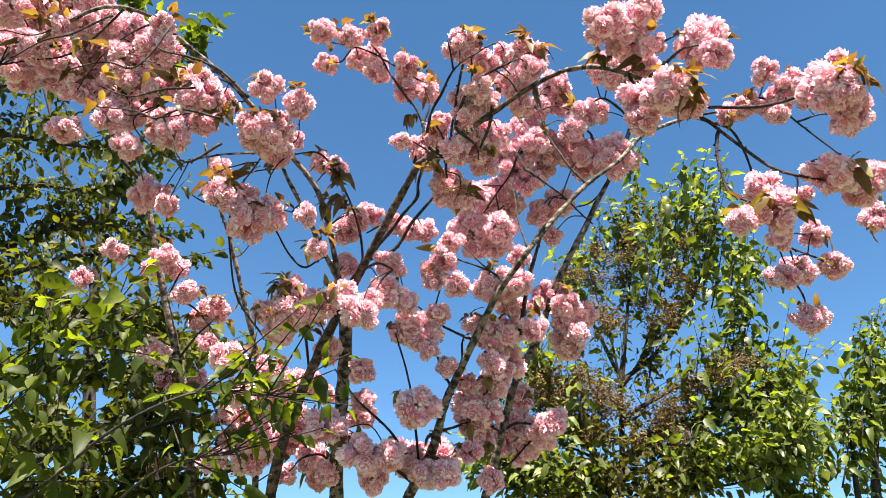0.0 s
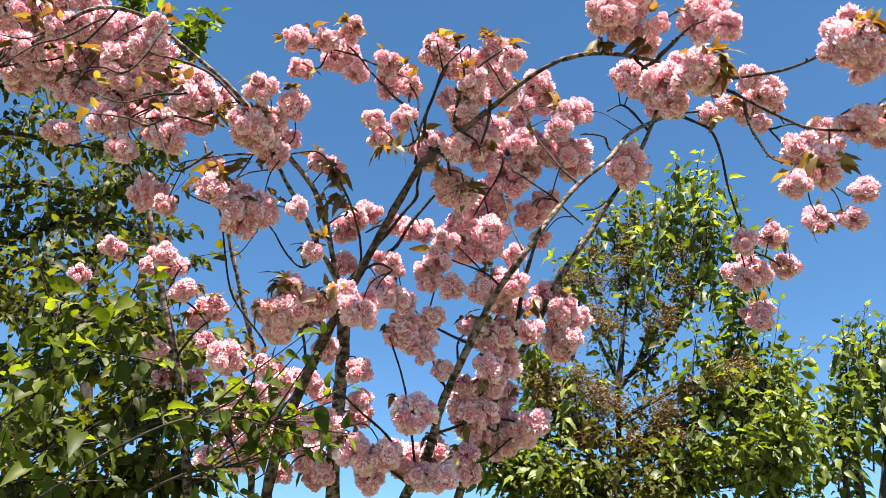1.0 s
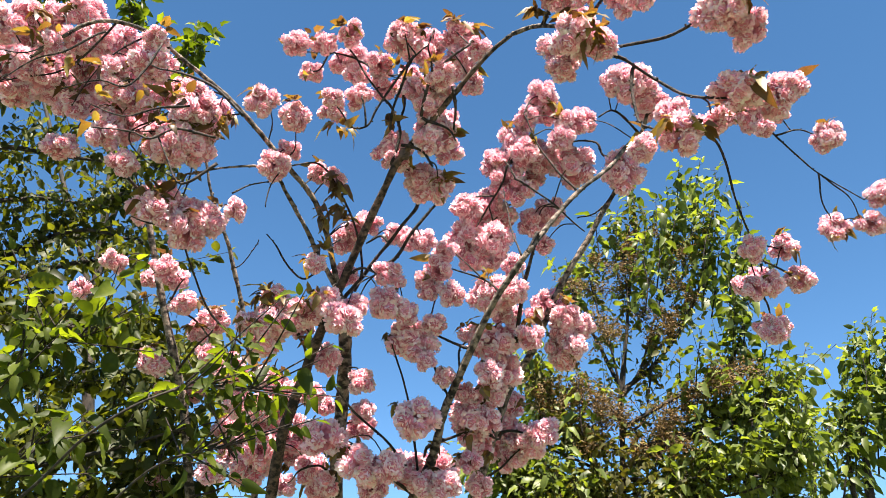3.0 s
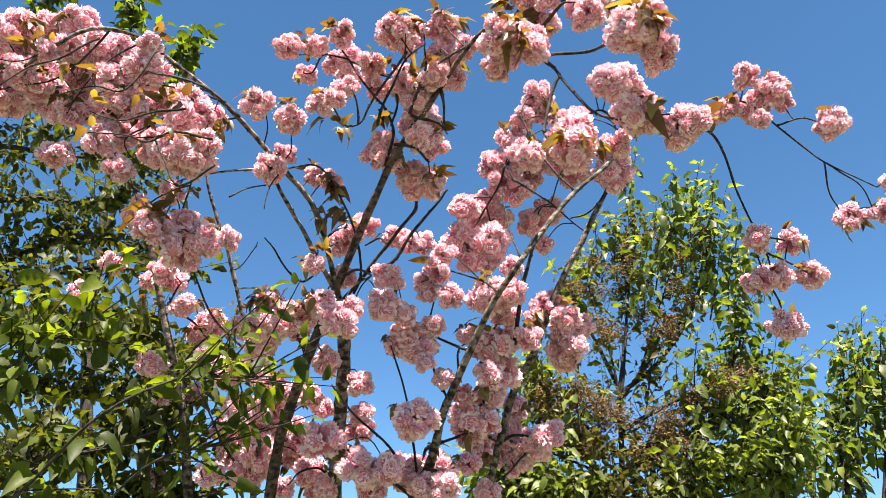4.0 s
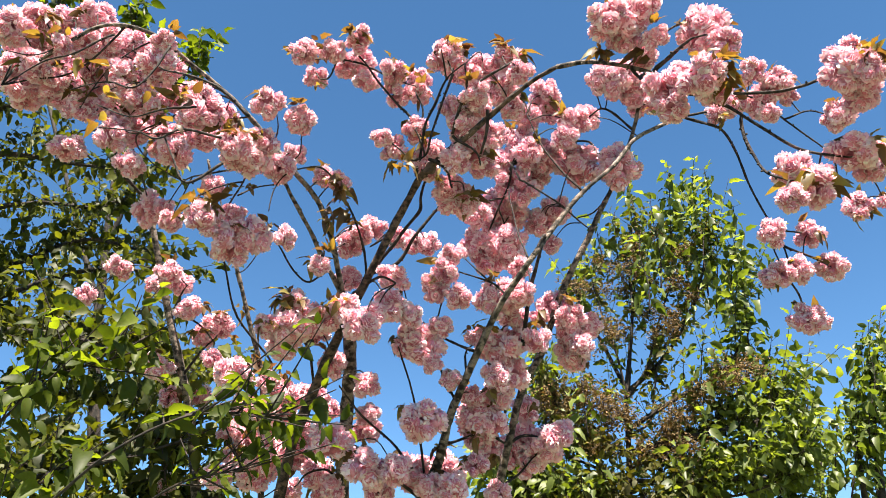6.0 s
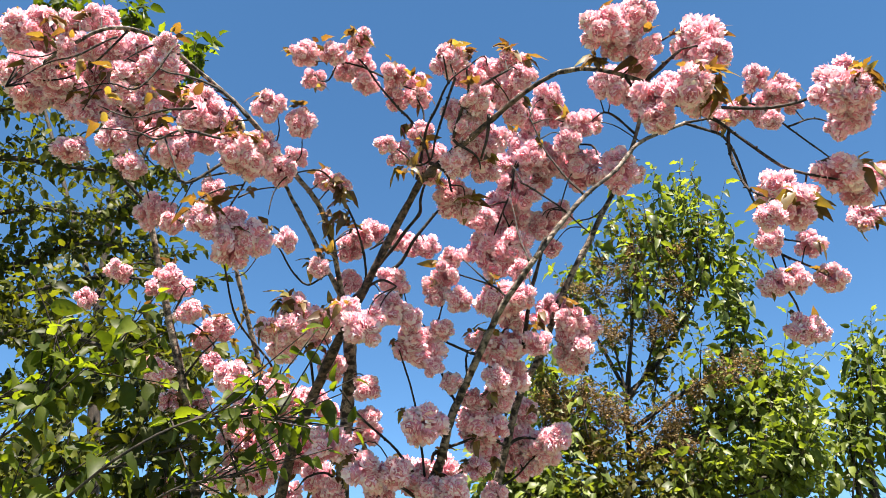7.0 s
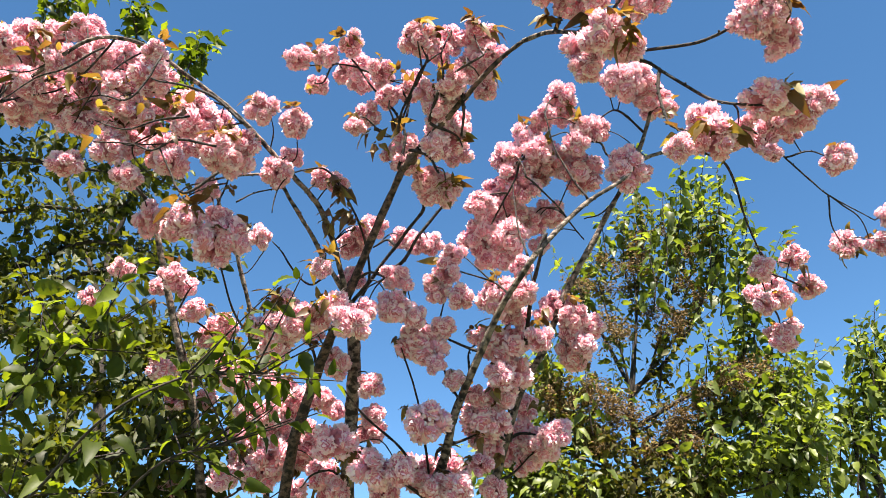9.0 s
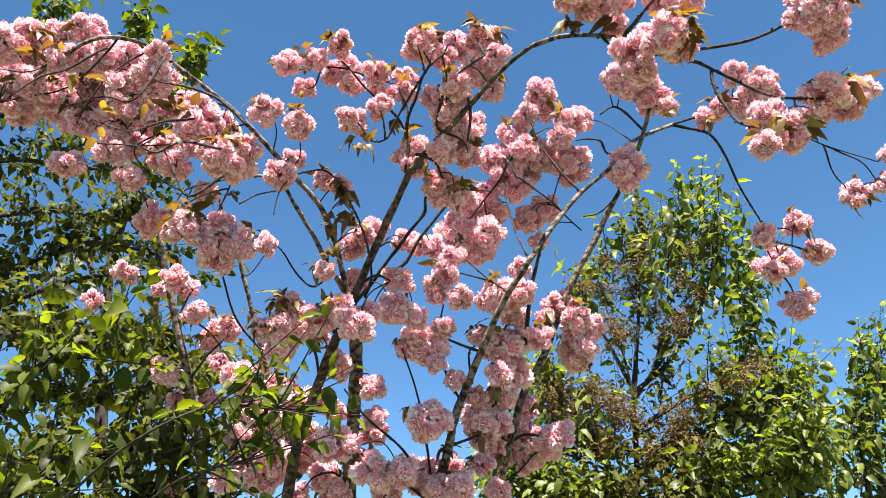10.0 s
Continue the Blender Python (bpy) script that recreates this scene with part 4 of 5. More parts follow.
hanging = limb(cherry, (0.954, 2.294, 3.513), [(0.954, 2.294, 3.513), (1.035, 2.292, 3.479), (1.094, 2.291, 3.447), (1.140, 2.315, 3.370), (1.186, 2.366, 3.247), (1.230, 2.400, 3.153), (1.296, 2.449, 3.033), (1.310, 2.462, 2.975)], 0.0060, 0.0029)
twig(hanging, [(1.255, 2.418, 3.108), (1.280, 2.411, 3.072), (1.352, 2.397, 3.047)], 0.0036, 0.0028)
twig(hanging, [(1.297, 2.450, 3.025), (1.402, 2.458, 2.976), (1.445, 2.455, 2.944)], 0.0036, 0.0028)
twig(hanging, [(1.255, 2.418, 3.108), (1.258, 2.443, 3.017), (1.279, 2.464, 2.933)], 0.0036, 0.0021)
twig(hanging, [(1.279, 2.464, 2.933), (1.345, 2.511, 2.850), (1.365, 2.542, 2.795)], 0.0036, 0.0028)
blooms(hanging, [(1.228, 2.359, 3.026, 0.115), (1.412, 2.468, 3.085, 0.112), (1.259, 2.437, 2.899, 0.095), (1.339, 2.444, 2.921, 0.108), (1.365, 2.568, 2.993, 0.096), (1.493, 2.521, 2.975, 0.116), (1.375, 2.536, 2.786, 0.096), (1.359, 2.537, 2.747, 0.095), (1.484, 2.672, 2.819, 0.074), (1.364, 2.623, 2.794, 0.073), (1.280, 2.565, 2.953, 0.078)])
tufts(hanging, [(1.427, 2.378, 3.044, 2), (1.445, 2.592, 2.760, 3), (1.425, 2.450, 2.958, 3), (1.246, 2.482, 2.884, 2)])

fork = Vector((-0.282, 2.994, 1.719))
bm = bmesh.new()
tube(bm, spline([(0, 0, -0.05), (0.015, 0, 0.35), (-0.01, 0.01, 0.8), fork - TREE_BASE + Vector((0, 0, 0.08))], 6), 0.11, 0.07, 14, 0.12)
part("trunk", mesh_of("trunk", bm, BARK), cherry)

# ---- the green trees ----
def green_tree(name, label, base):
    tree = new(name)
    tree.location = base
    return tagged(tree, label, "shrub" if "shrub" in name else "tree")


def green_bough(tree, pivot, points, r0, r1):
    pivot = Vector(pivot)
    line = spline(points, 6)
    bm = bmesh.new()
    tube(bm, [p - pivot for p in line], r0, r1, 8, 0.1)
    ob = part("bough", mesh_of("bough", bm, BARK_DARK), tree, pivot - tree.location)
    LINES[ob], PIVOTS[ob], BASES[ob] = list(line), pivot, tree.location.copy()
    return ob


def shoots(bough, count, span, length, leaf, width, material, leaves, rise, seed, single=0, droop=0.35, spread=0.45, ribs=5):
    """Leafy shoots that spring from a stretch of the bough; the first few carry their leaves as single objects."""
    r = random.Random(seed)
    line, pivot = LINES[bough], PIVOTS[bough]
    n = len(line)
    loose = [leaf_mesh("leaf", k, leaf * (0.85 + 0.1 * k), width * (0.85 + 0.1 * k), material, 0.3 + 0.08 * k, droop * (0.6 + 0.3 * k), ribs) for k in range(4)] if single else []
    for k in range(count):
        u = span[0] + (span[1] - span[0]) * (k + r.random()) / count
        i = min(n - 2, int(u * (n - 1)))
        start = line[i].lerp(line[i + 1], u * (n - 1) - i)
        along = (line[i + 1] - line[i]).normalized()
        way = (along * r.uniform(0.2, 0.9) + Vector((0, 0, rise)) + Vector((r.gauss(0, 1), r.gauss(0, 1), r.gauss(0, 0.5))) * spread).normalized()
        reach = r.uniform(*length)
        bend = Vector((r.uniform(-0.3, 0.3), r.uniform(-0.3, 0.3), r.uniform(-0.25, 0.15))) * reach
        stem = spline([start, start + way * reach * 0.5 + bend * 0.25, start + way * reach + bend * 0.6], 5)
        bm = bmesh.new()
        tube(bm, [p - pivot for p in stem], 0.0024, 0.0012, 5)
        m = len(stem) - 1
        total = max(4, int(leaves * reach / length[1] * r.uniform(0.8, 1.2)))
        for j in range(total):
            v = 0.12 + 0.88 * (j + r.random() * 0.6) / total
            a = min(m - 1, int(v * m))
            at = stem[a].lerp(stem[a + 1], min(1.0, v * m - a))
            t = (stem[a + 1] - stem[a]).normalized()
            spin = j * 2.4 + r.uniform(-0.6, 0.6)
            side = t.orthogonal().normalized()
            out = Matrix.Rotation(spin, 3, t) @ side
            lw = (out + t * (r.uniform(0.1, 0.7) + (1.2 if v > 0.88 else 0.0)) + Vector((0, 0, -droop * r.uniform(0.2, 1.6)))).normalized()
            up = Vector((r.gauss(0, 0.8), r.gauss(0, 0.8), 1.0))
            x = lw.cross(up).normalized()
            turn = Matrix((x, lw, x.cross(lw))).transposed().to_4x4()
            grown = r.uniform(0.55, 1.15) * (1.0 - 0.35 * v * (r.random() < 0.5))
            place = at + lw * 0.012 - pivot
            if k < single:
                ob = part("leaf", loose[r.randrange(4)], bough, place)
                ob.matrix_basis = Matrix.Translation(place) @ turn @ Matrix.Scale(grown, 4)
            else:
                leaf_into(bm, Matrix.Translation(place) @ turn, leaf * grown, width * grown, r.uniform(0.15, 0.7), droop * r.uniform(0.2, 1.3), ribs, 1)
        name = "shoot" if k < single else "leaf_spray"
        ob = part(name, mesh_of(name, bm, BARK_THIN, material), bough)
        if k >= single:
            tagged(ob, kind="stuff")


def plume(tree, foot, tip, leaf, width, material, seed, single=False):
    """An upright shoot set closely with long-stalked, hanging leaves; it sways from its foot."""
    r = random.Random(seed)
    foot, tip = Vector(foot), Vector(tip)
    rise = (tip - foot).length
    wobble = [Vector((r.uniform(-1, 1), r.uniform(-1, 1), 0)) * rise * 0.035 for _ in range(2)]
    stem = spline([foot, foot.lerp(tip, 0.35) + wobble[0], foot.lerp(tip, 0.7) + wobble[1], tip], 5)
    bm = bmesh.new()
    tube(bm, [p - foot for p in stem], 0.006, 0.0016, 6, 0.1)
    loose = [leaf_mesh("leaf", k, leaf * (0.8 + 0.12 * k), width * (0.8 + 0.12 * k), material, 0.25 + 0.1 * k, 0.25 + 0.2 * k) for k in range(4)] if single else []
    hung = []
    m, count = len(stem) - 1, int(rise / 0.021)
    for j in range(count):
        v = 0.06 + 0.94 * (j + r.random() * 0.7) / count
        a = min(m - 1, int(v * m))
        at = stem[a].lerp(stem[a + 1], min(1.0, v * m - a))
        turn = j * 2.4 + r.uniform(-0.7, 0.7)
        stalk = Vector((math.cos(turn), math.sin(turn), r.uniform(-0.1, 0.7))).normalized() * r.uniform(0.02, 0.07) * (1.15 - 0.5 * v)
        way = (Vector((math.cos(turn), math.sin(turn), 0)) * r.uniform(0.25, 1.0) + Vector((r.gauss(-0.25, 0.3), r.gauss(0, 0.3), r.uniform(-1.1, 0.15) + (1.3 if v > 0.9 else 0.0)))).normalized()
        x = way.cross(Vector((r.gauss(0, 0.5), r.gauss(0, 0.5), 1.0))).normalized()
        frame_m = Matrix.Translation(at + stalk - foot) @ Matrix((x, way, x.cross(way))).transposed().to_4x4()
        grown = r.uniform(0.6, 1.15) * (1.0 - 0.45 * max(0.0, v - 0.75) / 0.25)
        tube(bm, [at - foot, at + stalk - foot], 0.0014, 0.001, 4)
        if single:
            hung.append((frame_m @ Matrix.Scale(grown, 4), loose[r.randrange(4)]))
        else:
            leaf_into(bm, frame_m, leaf * grown, width * grown, r.uniform(0.15, 0.6), r.uniform(0.1, 0.8), 5, 1)
    ob = part("leafy_shoot", mesh_of("leafy_shoot", bm, BARK_THIN, material), tree, foot - tree.location)
    for place, data in hung:
        part("leaf", data, ob).matrix_basis = place
    LINES[ob], PIVOTS[ob], BASES[ob] = list(stem), foot, tree.location.copy()
    return ob


def seed_heads(bough, places, seed):
    """Loose brown heads of dry seed."""
    r = random.Random(seed)
    pivot = PIVOTS[bough]
    for x, y, z, size in places:
        bm = bmesh.new()
        c = Vector((x, y, z)) - pivot
        for k in range(6):
            tip = Vector((r.gauss(0, 1), r.gauss(0, 1), r.gauss(0.3, 0.8))).normalized() * size * r.uniform(0.5, 1)
            tube(bm, [c, c + tip * 0.5 + Vector((0, 0, 0.01)), c + tip], 0.002, 0.001, 4)
            for j in range(46):
                p = c + tip * r.uniform(0.2, 1.05) + Vector((r.gauss(0, 1), r.gauss(0, 1), r.gauss(0, 1))) * size * 0.16
                leaf_into(bm, Matrix.Translation(p) @ random_turn(r), 0.022, 0.011, 0.5, 0.3, 2, 1)
        tagged(part("seed_head", mesh_of("seed_head", bm, BARK_THIN, SEED), bough), "loose head of dry brown seed", kind="stuff")


# behind, to one side: a small tree of upright shoots
BASE_R = Vector((0.942, 4.594, 1.378)) * Vector((1, 1, 0))
right_tree = green_tree("young_tree", "young green tree with upright leafy shoots and dry brown seed heads", BASE_R)
low = (1.054, 4.598, 2.182)
trunk_r = green_bough(right_tree, low, [tuple(BASE_R - Vector((0, 0, 0.05))), (1.021, 4.597, 2.037), (1.109, 4.599, 2.553), (1.147, 4.600, 2.854), (1.179, 4.601, 3.193), (1.263, 4.602, 3.558), (1.341, 4.603, 3.974), (1.425, 4.604, 4.287)], 0.026, 0.005)
rb = [
    green_bough(right_tree, (1.179, 4.601, 3.193), [(1.179, 4.601, 3.193), (1.434, 4.600, 3.397), (1.662, 4.554, 3.692), (1.820, 4.507, 4.046), (1.878, 4.509, 4.431)], 0.0168, 0.003),
    green_bough(right_tree, (1.183, 4.601, 3.212), [(1.183, 4.601, 3.212), (1.081, 4.695, 3.601), (0.968, 4.698, 3.854), (0.964, 4.698, 4.074)], 0.0144, 0.003),
    green_bough(right_tree, (1.158, 4.600, 2.958), [(1.158, 4.600, 2.958), (1.433, 4.507, 3.101), (1.787, 4.413, 3.280), (1.951, 4.367, 3.601), (2.007, 4.369, 3.925)], 0.0168, 0.003),
    green_bough(right_tree, (1.142, 4.600, 2.819), [(1.142, 4.600, 2.819), (1.501, 4.413, 2.862), (1.862, 4.319, 2.913), (2.006, 4.272, 3.082)], 0.0156, 0.003),
    green_bough(right_tree, (1.142, 4.600, 2.819), [(1.142, 4.600, 2.819), (0.875, 4.603, 2.945), (0.669, 4.605, 3.184), (0.628, 4.606, 3.336)], 0.0132, 0.003),
    green_bough(right_tree, (1.118, 4.599, 2.651), [(1.118, 4.599, 2.651), (1.486, 4.320, 2.580), (1.893, 4.224, 2.582), (2.034, 4.178, 2.723)], 0.0144, 0.003),
    green_bough(right_tree, (1.289, 4.602, 3.721), [(1.289, 4.602, 3.721), (1.535, 4.648, 4.082), (1.688, 4.694, 4.336), (1.720, 4.694, 4.478)], 0.0108, 0.003),
    green_bough(right_tree, (1.096, 4.599, 2.489), [(1.096, 4.599, 2.489), (0.751, 4.510, 2.540), (0.462, 4.512, 2.608)], 0.0120, 0.003),
    green_bough(right_tree, (1.088, 4.599, 2.426), [(1.088, 4.599, 2.426), (1.400, 4.720, 2.640), (1.800, 4.777, 2.780), (2.068, 4.777, 2.952)], 0.0120, 0.003),
    green_bough(right_tree, (1.071, 4.598, 2.302), [(1.071, 4.598, 2.302), (1.361, 4.40, 2.46), (1.702, 4.27, 2.50), (1.972, 4.15, 2.60)], 0.012, 0.003),
    green_bough(right_tree, (1.114, 4.599, 2.618), [(1.114, 4.599, 2.618), (0.911, 4.555, 2.727), (0.701, 4.557, 2.814), (0.517, 4.559, 2.852)], 0.012, 0.003),
    green_bough(right_tree, (1.071, 4.598, 2.302), [(1.071, 4.598, 2.302), (0.808, 4.416, 2.40), (0.559, 4.418, 2.46), (0.344, 4.420, 2.57)], 0.012, 0.003),
]
LEAF_R = (0.088, 0.047, GREEN_RIGHT)
LEAF_P = (0.104, 0.060, GREEN_RIGHT)
shoots(trunk_r, 46, (0.09, 0.19), (0.35, 0.8), 0.07, 0.04, GREEN_DULL, 22, 0.45, 13, spread=0.8, droop=0.5)
shoots(trunk_r, 24, (0.13, 0.27), (0.3, 0.65), 0.08, 0.044, GREEN_RIGHT, 14, 0.2, 12, spread=1.0, droop=0.5)
shoots(trunk_r, 10, (0.3, 1.0), (0.25, 0.6), *LEAF_R, 15, 1.0, 11, droop=0.5)
for i, (ob, count, span, rise) in enumerate(zip(rb, (16, 12, 22, 30, 24, 44, 14, 40, 36, 54, 24, 48),
                                                tuple((0.38 if k in (0, 1, 2, 3, 4, 10) else 0.2, 1.0) for k in range(12)), (1.1, 0.9, 1.1, 0.9, 0.6, 0.8, 1.2, 0.4, 0.5, 0.8, 0.5, 0.8))):
    shoots(ob, count, span, (0.22, 0.5), *LEAF_R, 15, rise, 20 + i, spread=0.58, single=6 if i in (2, 3, 5) else 0, droop=0.5)
fork_r = [
    green_bough(right_tree, (1.182, 4.590, 3.127), [(1.182, 4.590, 3.127), (1.144, 4.560, 3.448), (1.084, 4.530, 3.690), (1.039, 4.500, 3.925)], 0.009, 0.003),
    green_bough(right_tree, (1.186, 4.590, 3.152), [(1.186, 4.590, 3.152), (1.239, 4.567, 3.465), (1.283, 4.545, 3.764), (1.306, 4.522, 4.128), (1.366, 4.500, 4.363)], 0.009, 0.003),
    green_bough(right_tree, (1.192, 4.590, 3.170), [(1.192, 4.590, 3.170), (1.347, 4.572, 3.349), (1.507, 4.554, 3.538), (1.699, 4.536, 3.753), (1.878, 4.518, 4.108), (1.975, 4.500, 4.354)], 0.010, 0.003),
    green_bough(right_tree, (1.189, 4.590, 3.171), [(1.189, 4.590, 3.171), (1.324, 4.567, 3.348), (1.442, 4.545, 3.651), (1.582, 4.522, 3.971), (1.657, 4.500, 4.222)], 0.010, 0.003),
    green_bough(right_tree, (1.161, 4.590, 2.920), [(1.161, 4.590, 2.920), (1.290, 4.560, 2.997), (1.340, 4.530, 3.184), (1.384, 4.500, 3.358)], 0.009, 0.003),
    green_bough(right_tree, (1.143, 4.590, 2.816), [(1.143, 4.590, 2.816), (0.957, 4.567, 2.813), (0.809, 4.545, 2.895), (0.721, 4.522, 3.082), (0.695, 4.500, 3.220)], 0.009, 0.003),
    green_bough(right_tree, (1.132, 4.590, 2.715), [(1.132, 4.590, 2.715), (1.363, 4.560, 2.805), (1.575, 4.530, 2.896), (1.770, 4.500, 3.058)], 0.009, 0.003),
    green_bough(right_tree, (1.170, 4.590, 3.008), [(1.170, 4.590, 3.008), (1.059, 4.560, 3.089), (0.915, 4.530, 3.100), (0.814, 4.500, 3.182)], 0.007, 0.003),
]
for i, (ob, count) in enumerate(zip(fork_r, (10, 10, 14, 11, 12, 26, 30, 8))):
    shoots(ob, count, (0.3, 1.0), (0.12, 0.36), 0.062, 0.036, GREEN_DULL, 15, 0.7, 130 + i, spread=0.6, droop=0.4)
    shoots(ob, 6, (0.3, 1.0), (0.15, 0.4), 0.09, 0.05, GREEN_RIGHT, 7, 0.8, 150 + i, spread=0.6, droop=0.5)
for i, ob in enumerate((rb[7], rb[8], rb[9], rb[11], fork_r[5], fork_r[6])):
    shoots(ob, 18, (0.03, 0.42), (0.2, 0.45), 0.074, 0.042, GREEN_DULL, 18, 0.6, 170 + i, spread=0.75, droop=0.5)
seed_heads(fork_r[1], [(0.977, 4.450, 3.069, 0.20), (0.868, 4.450, 3.109, 0.17), (1.081, 4.450, 3.025, 0.17), (0.711, 4.450, 3.076, 0.18), (0.612, 4.450, 3.131, 0.16), (1.288, 4.450, 4.023, 0.16), (1.089, 4.450, 3.495, 0.18), (1.036, 4.450, 3.594, 0.16), (1.821, 4.450, 3.221, 0.17), (1.951, 4.450, 3.255, 0.14), (1.545, 4.450, 3.045, 0.16), (0.916, 4.450, 3.901, 0.13), (1.386, 4.450, 2.909, 0.15), (0.937, 4.450, 2.815, 0.15)], 46)
seed_heads(trunk_r, [(*(1.301, 4.558, 4.037), 0.16), (*(1.389, 4.557, 4.169), 0.13), (*(1.251, 4.557, 3.866), 0.12), (*(1.359, 4.556, 3.698), 0.13), (*(1.165, 4.558, 4.084), 0.14), (*(1.157, 4.557, 3.580), 0.13), (*(1.488, 4.557, 4.303), 0.12), (*(1.343, 4.512, 4.189), 0.14), (*(1.081, 4.558, 3.870), 0.14), (*(1.419, 4.510, 3.925), 0.14)], 41)
seed_heads(rb[4], [(*(0.980, 4.510, 3.092), 0.19), (*(0.903, 4.510, 3.022), 0.17), (*(1.068, 4.509, 3.019), 0.17), (*(0.725, 4.513, 3.151), 0.15), (*(0.808, 4.512, 3.095), 0.17), (*(1.012, 4.509, 2.933), 0.15), (*(0.886, 4.511, 3.185), 0.14), (*(0.646, 4.512, 3.027), 0.13)], 42)
seed_heads(rb[0], [(*(1.584, 4.463, 3.856), 0.15), (*(1.477, 4.463, 3.653), 0.15), (*(1.678, 4.463, 4.067), 0.14), (*(1.397, 4.462, 3.496), 0.14), (*(1.677, 4.462, 3.750), 0.13), (*(1.511, 4.462, 3.533), 0.14)], 43)
seed_heads(rb[2], [(*(1.704, 4.275, 3.176), 0.18), (*(1.547, 4.322, 3.072), 0.15), (*(1.819, 4.247, 3.216), 0.16), (*(1.390, 4.322, 2.938), 0.15), (*(1.619, 4.276, 3.089), 0.15), (*(1.727, 4.247, 3.095), 0.15)], 44)
seed_heads(rb[3], [(*(1.322, 4.368, 2.852), 0.15), (*(1.458, 4.321, 2.772), 0.15), (*(1.221, 4.415, 2.768), 0.14)], 45)

plumes_r = [plume(right_tree, foot, tip, *LEAF_P, 300 + i, single=i % 4 == 1) for i, (foot, tip) in enumerate([
    ((1.38, 4.60, 4.13), (1.53, 4.55, 5.08)),
    ((1.58, 4.50, 3.86), (1.76, 4.45, 4.85)),
    ((1.45, 4.40, 3.81), (1.54, 4.35, 4.52)),
    ((1.81, 4.60, 4.08), (1.99, 4.55, 4.99)),
    ((1.75, 4.40, 3.77), (1.97, 4.35, 4.76)),
    ((1.93, 4.50, 3.65), (2.15, 4.45, 4.50)),
    ((1.92, 4.40, 3.34), (2.09, 4.35, 4.13)),
    ((1.85, 4.60, 3.70), (2.01, 4.55, 4.32)),
    ((1.25, 4.55, 3.97), (1.30, 4.50, 4.49)),
    ((1.16, 4.60, 4.09), (1.16, 4.55, 4.50)),
    ((1.74, 4.70, 4.05), (1.89, 4.65, 4.83)),
    ((1.32, 4.30, 3.60), (1.38, 4.25, 4.15)),
    ((1.98, 4.50, 2.80), (2.14, 4.45, 3.51)),
    ((2.12, 4.60, 2.83), (2.27, 4.55, 3.44)),
    ((2.16, 4.40, 2.87), (2.31, 4.35, 3.39)),
    ((1.80, 4.40, 2.85), (1.98, 4.35, 3.56)),
    ((1.55, 4.30, 3.02), (1.64, 4.25, 3.46)),
    ((1.77, 4.65, 2.92), (1.89, 4.60, 3.50)),
    ((2.20, 4.50, 2.60), (2.31, 4.45, 3.03)),
    ((2.16, 4.65, 2.71), (2.31, 4.60, 3.22)),
    ((1.79, 4.35, 2.61), (1.90, 4.30, 3.12)),
    ((0.87, 4.40, 2.86), (0.87, 4.35, 3.19)),
    ((0.64, 4.50, 2.92), (0.63, 4.45, 3.28)),
    ((1.54, 4.60, 3.05), (1.58, 4.55, 3.40)),
    ((1.92, 4.40, 2.52), (2.00, 4.35, 2.89))])]

# the next tree of the row
BASE_S = Vector((2.394, 4.693, 1.478)) * Vector((1, 1, 0))
next_tree = green_tree("young_tree", "slender young green tree with upright leafy shoots", BASE_S)
for tree in (right_tree, next_tree):
    tagged(tree, group="young trees in a row")
nb = [
    green_bough(next_tree, (2.463, 4.695, 1.741), [tuple(BASE_S - Vector((0, 0, 0.05))), (2.506, 4.695, 1.880), (2.646, 4.697, 2.484), (2.748, 4.700, 2.963), (2.836, 4.702, 3.337)], 0.05, 0.005),
    green_bough(next_tree, (2.536, 4.695, 2.023), [(2.536, 4.695, 2.023), (2.786, 4.645, 2.636), (2.910, 4.594, 3.000), (2.965, 4.595, 3.218)], 0.026, 0.005),
    green_bough(next_tree, (2.536, 4.695, 2.023), [(2.536, 4.695, 2.023), (2.490, 4.594, 2.466), (2.543, 4.596, 2.795), (2.598, 4.596, 3.005)], 0.025, 0.005),
    green_bough(next_tree, (2.582, 4.697, 2.171), [(2.582, 4.697, 2.171), (2.290, 4.595, 2.283), (2.121, 4.597, 2.379), (2.079, 4.598, 2.474)], 0.02, 0.005),
]
for i, (ob, count) in enumerate(zip(nb, (16, 14, 14, 22))):
    shoots(ob, count, (0.35, 1.0), (0.2, 0.5), *LEAF_R, 18, 1.0, 60 + i, spread=0.38, single=6 if i == 2 else 0, droop=0.5)

plumes_n = [plume(next_tree, foot, tip, *LEAF_P, 340 + i, single=i in (0, 4)) for i, (foot, tip) in enumerate([
    ((2.71, 4.65, 2.98), (2.97, 4.60, 3.74)),
    ((2.67, 4.75, 2.90), (2.88, 4.70, 3.65)),
    ((2.76, 4.55, 2.81), (3.02, 4.50, 3.63)),
    ((2.55, 4.50, 2.73), (2.72, 4.45, 3.35)),
    ((2.36, 4.65, 2.60), (2.49, 4.60, 3.09)),
    ((2.39, 4.55, 2.52), (2.50, 4.50, 2.93)),
    ((2.75, 4.75, 2.69), (2.95, 4.70, 3.37)),
    ((2.31, 4.75, 2.53), (2.39, 4.70, 2.85)),
    ((2.14, 4.65, 2.51), (2.20, 4.60, 2.78)),
    ((2.90, 4.65, 2.77), (3.17, 4.60, 3.56))])]

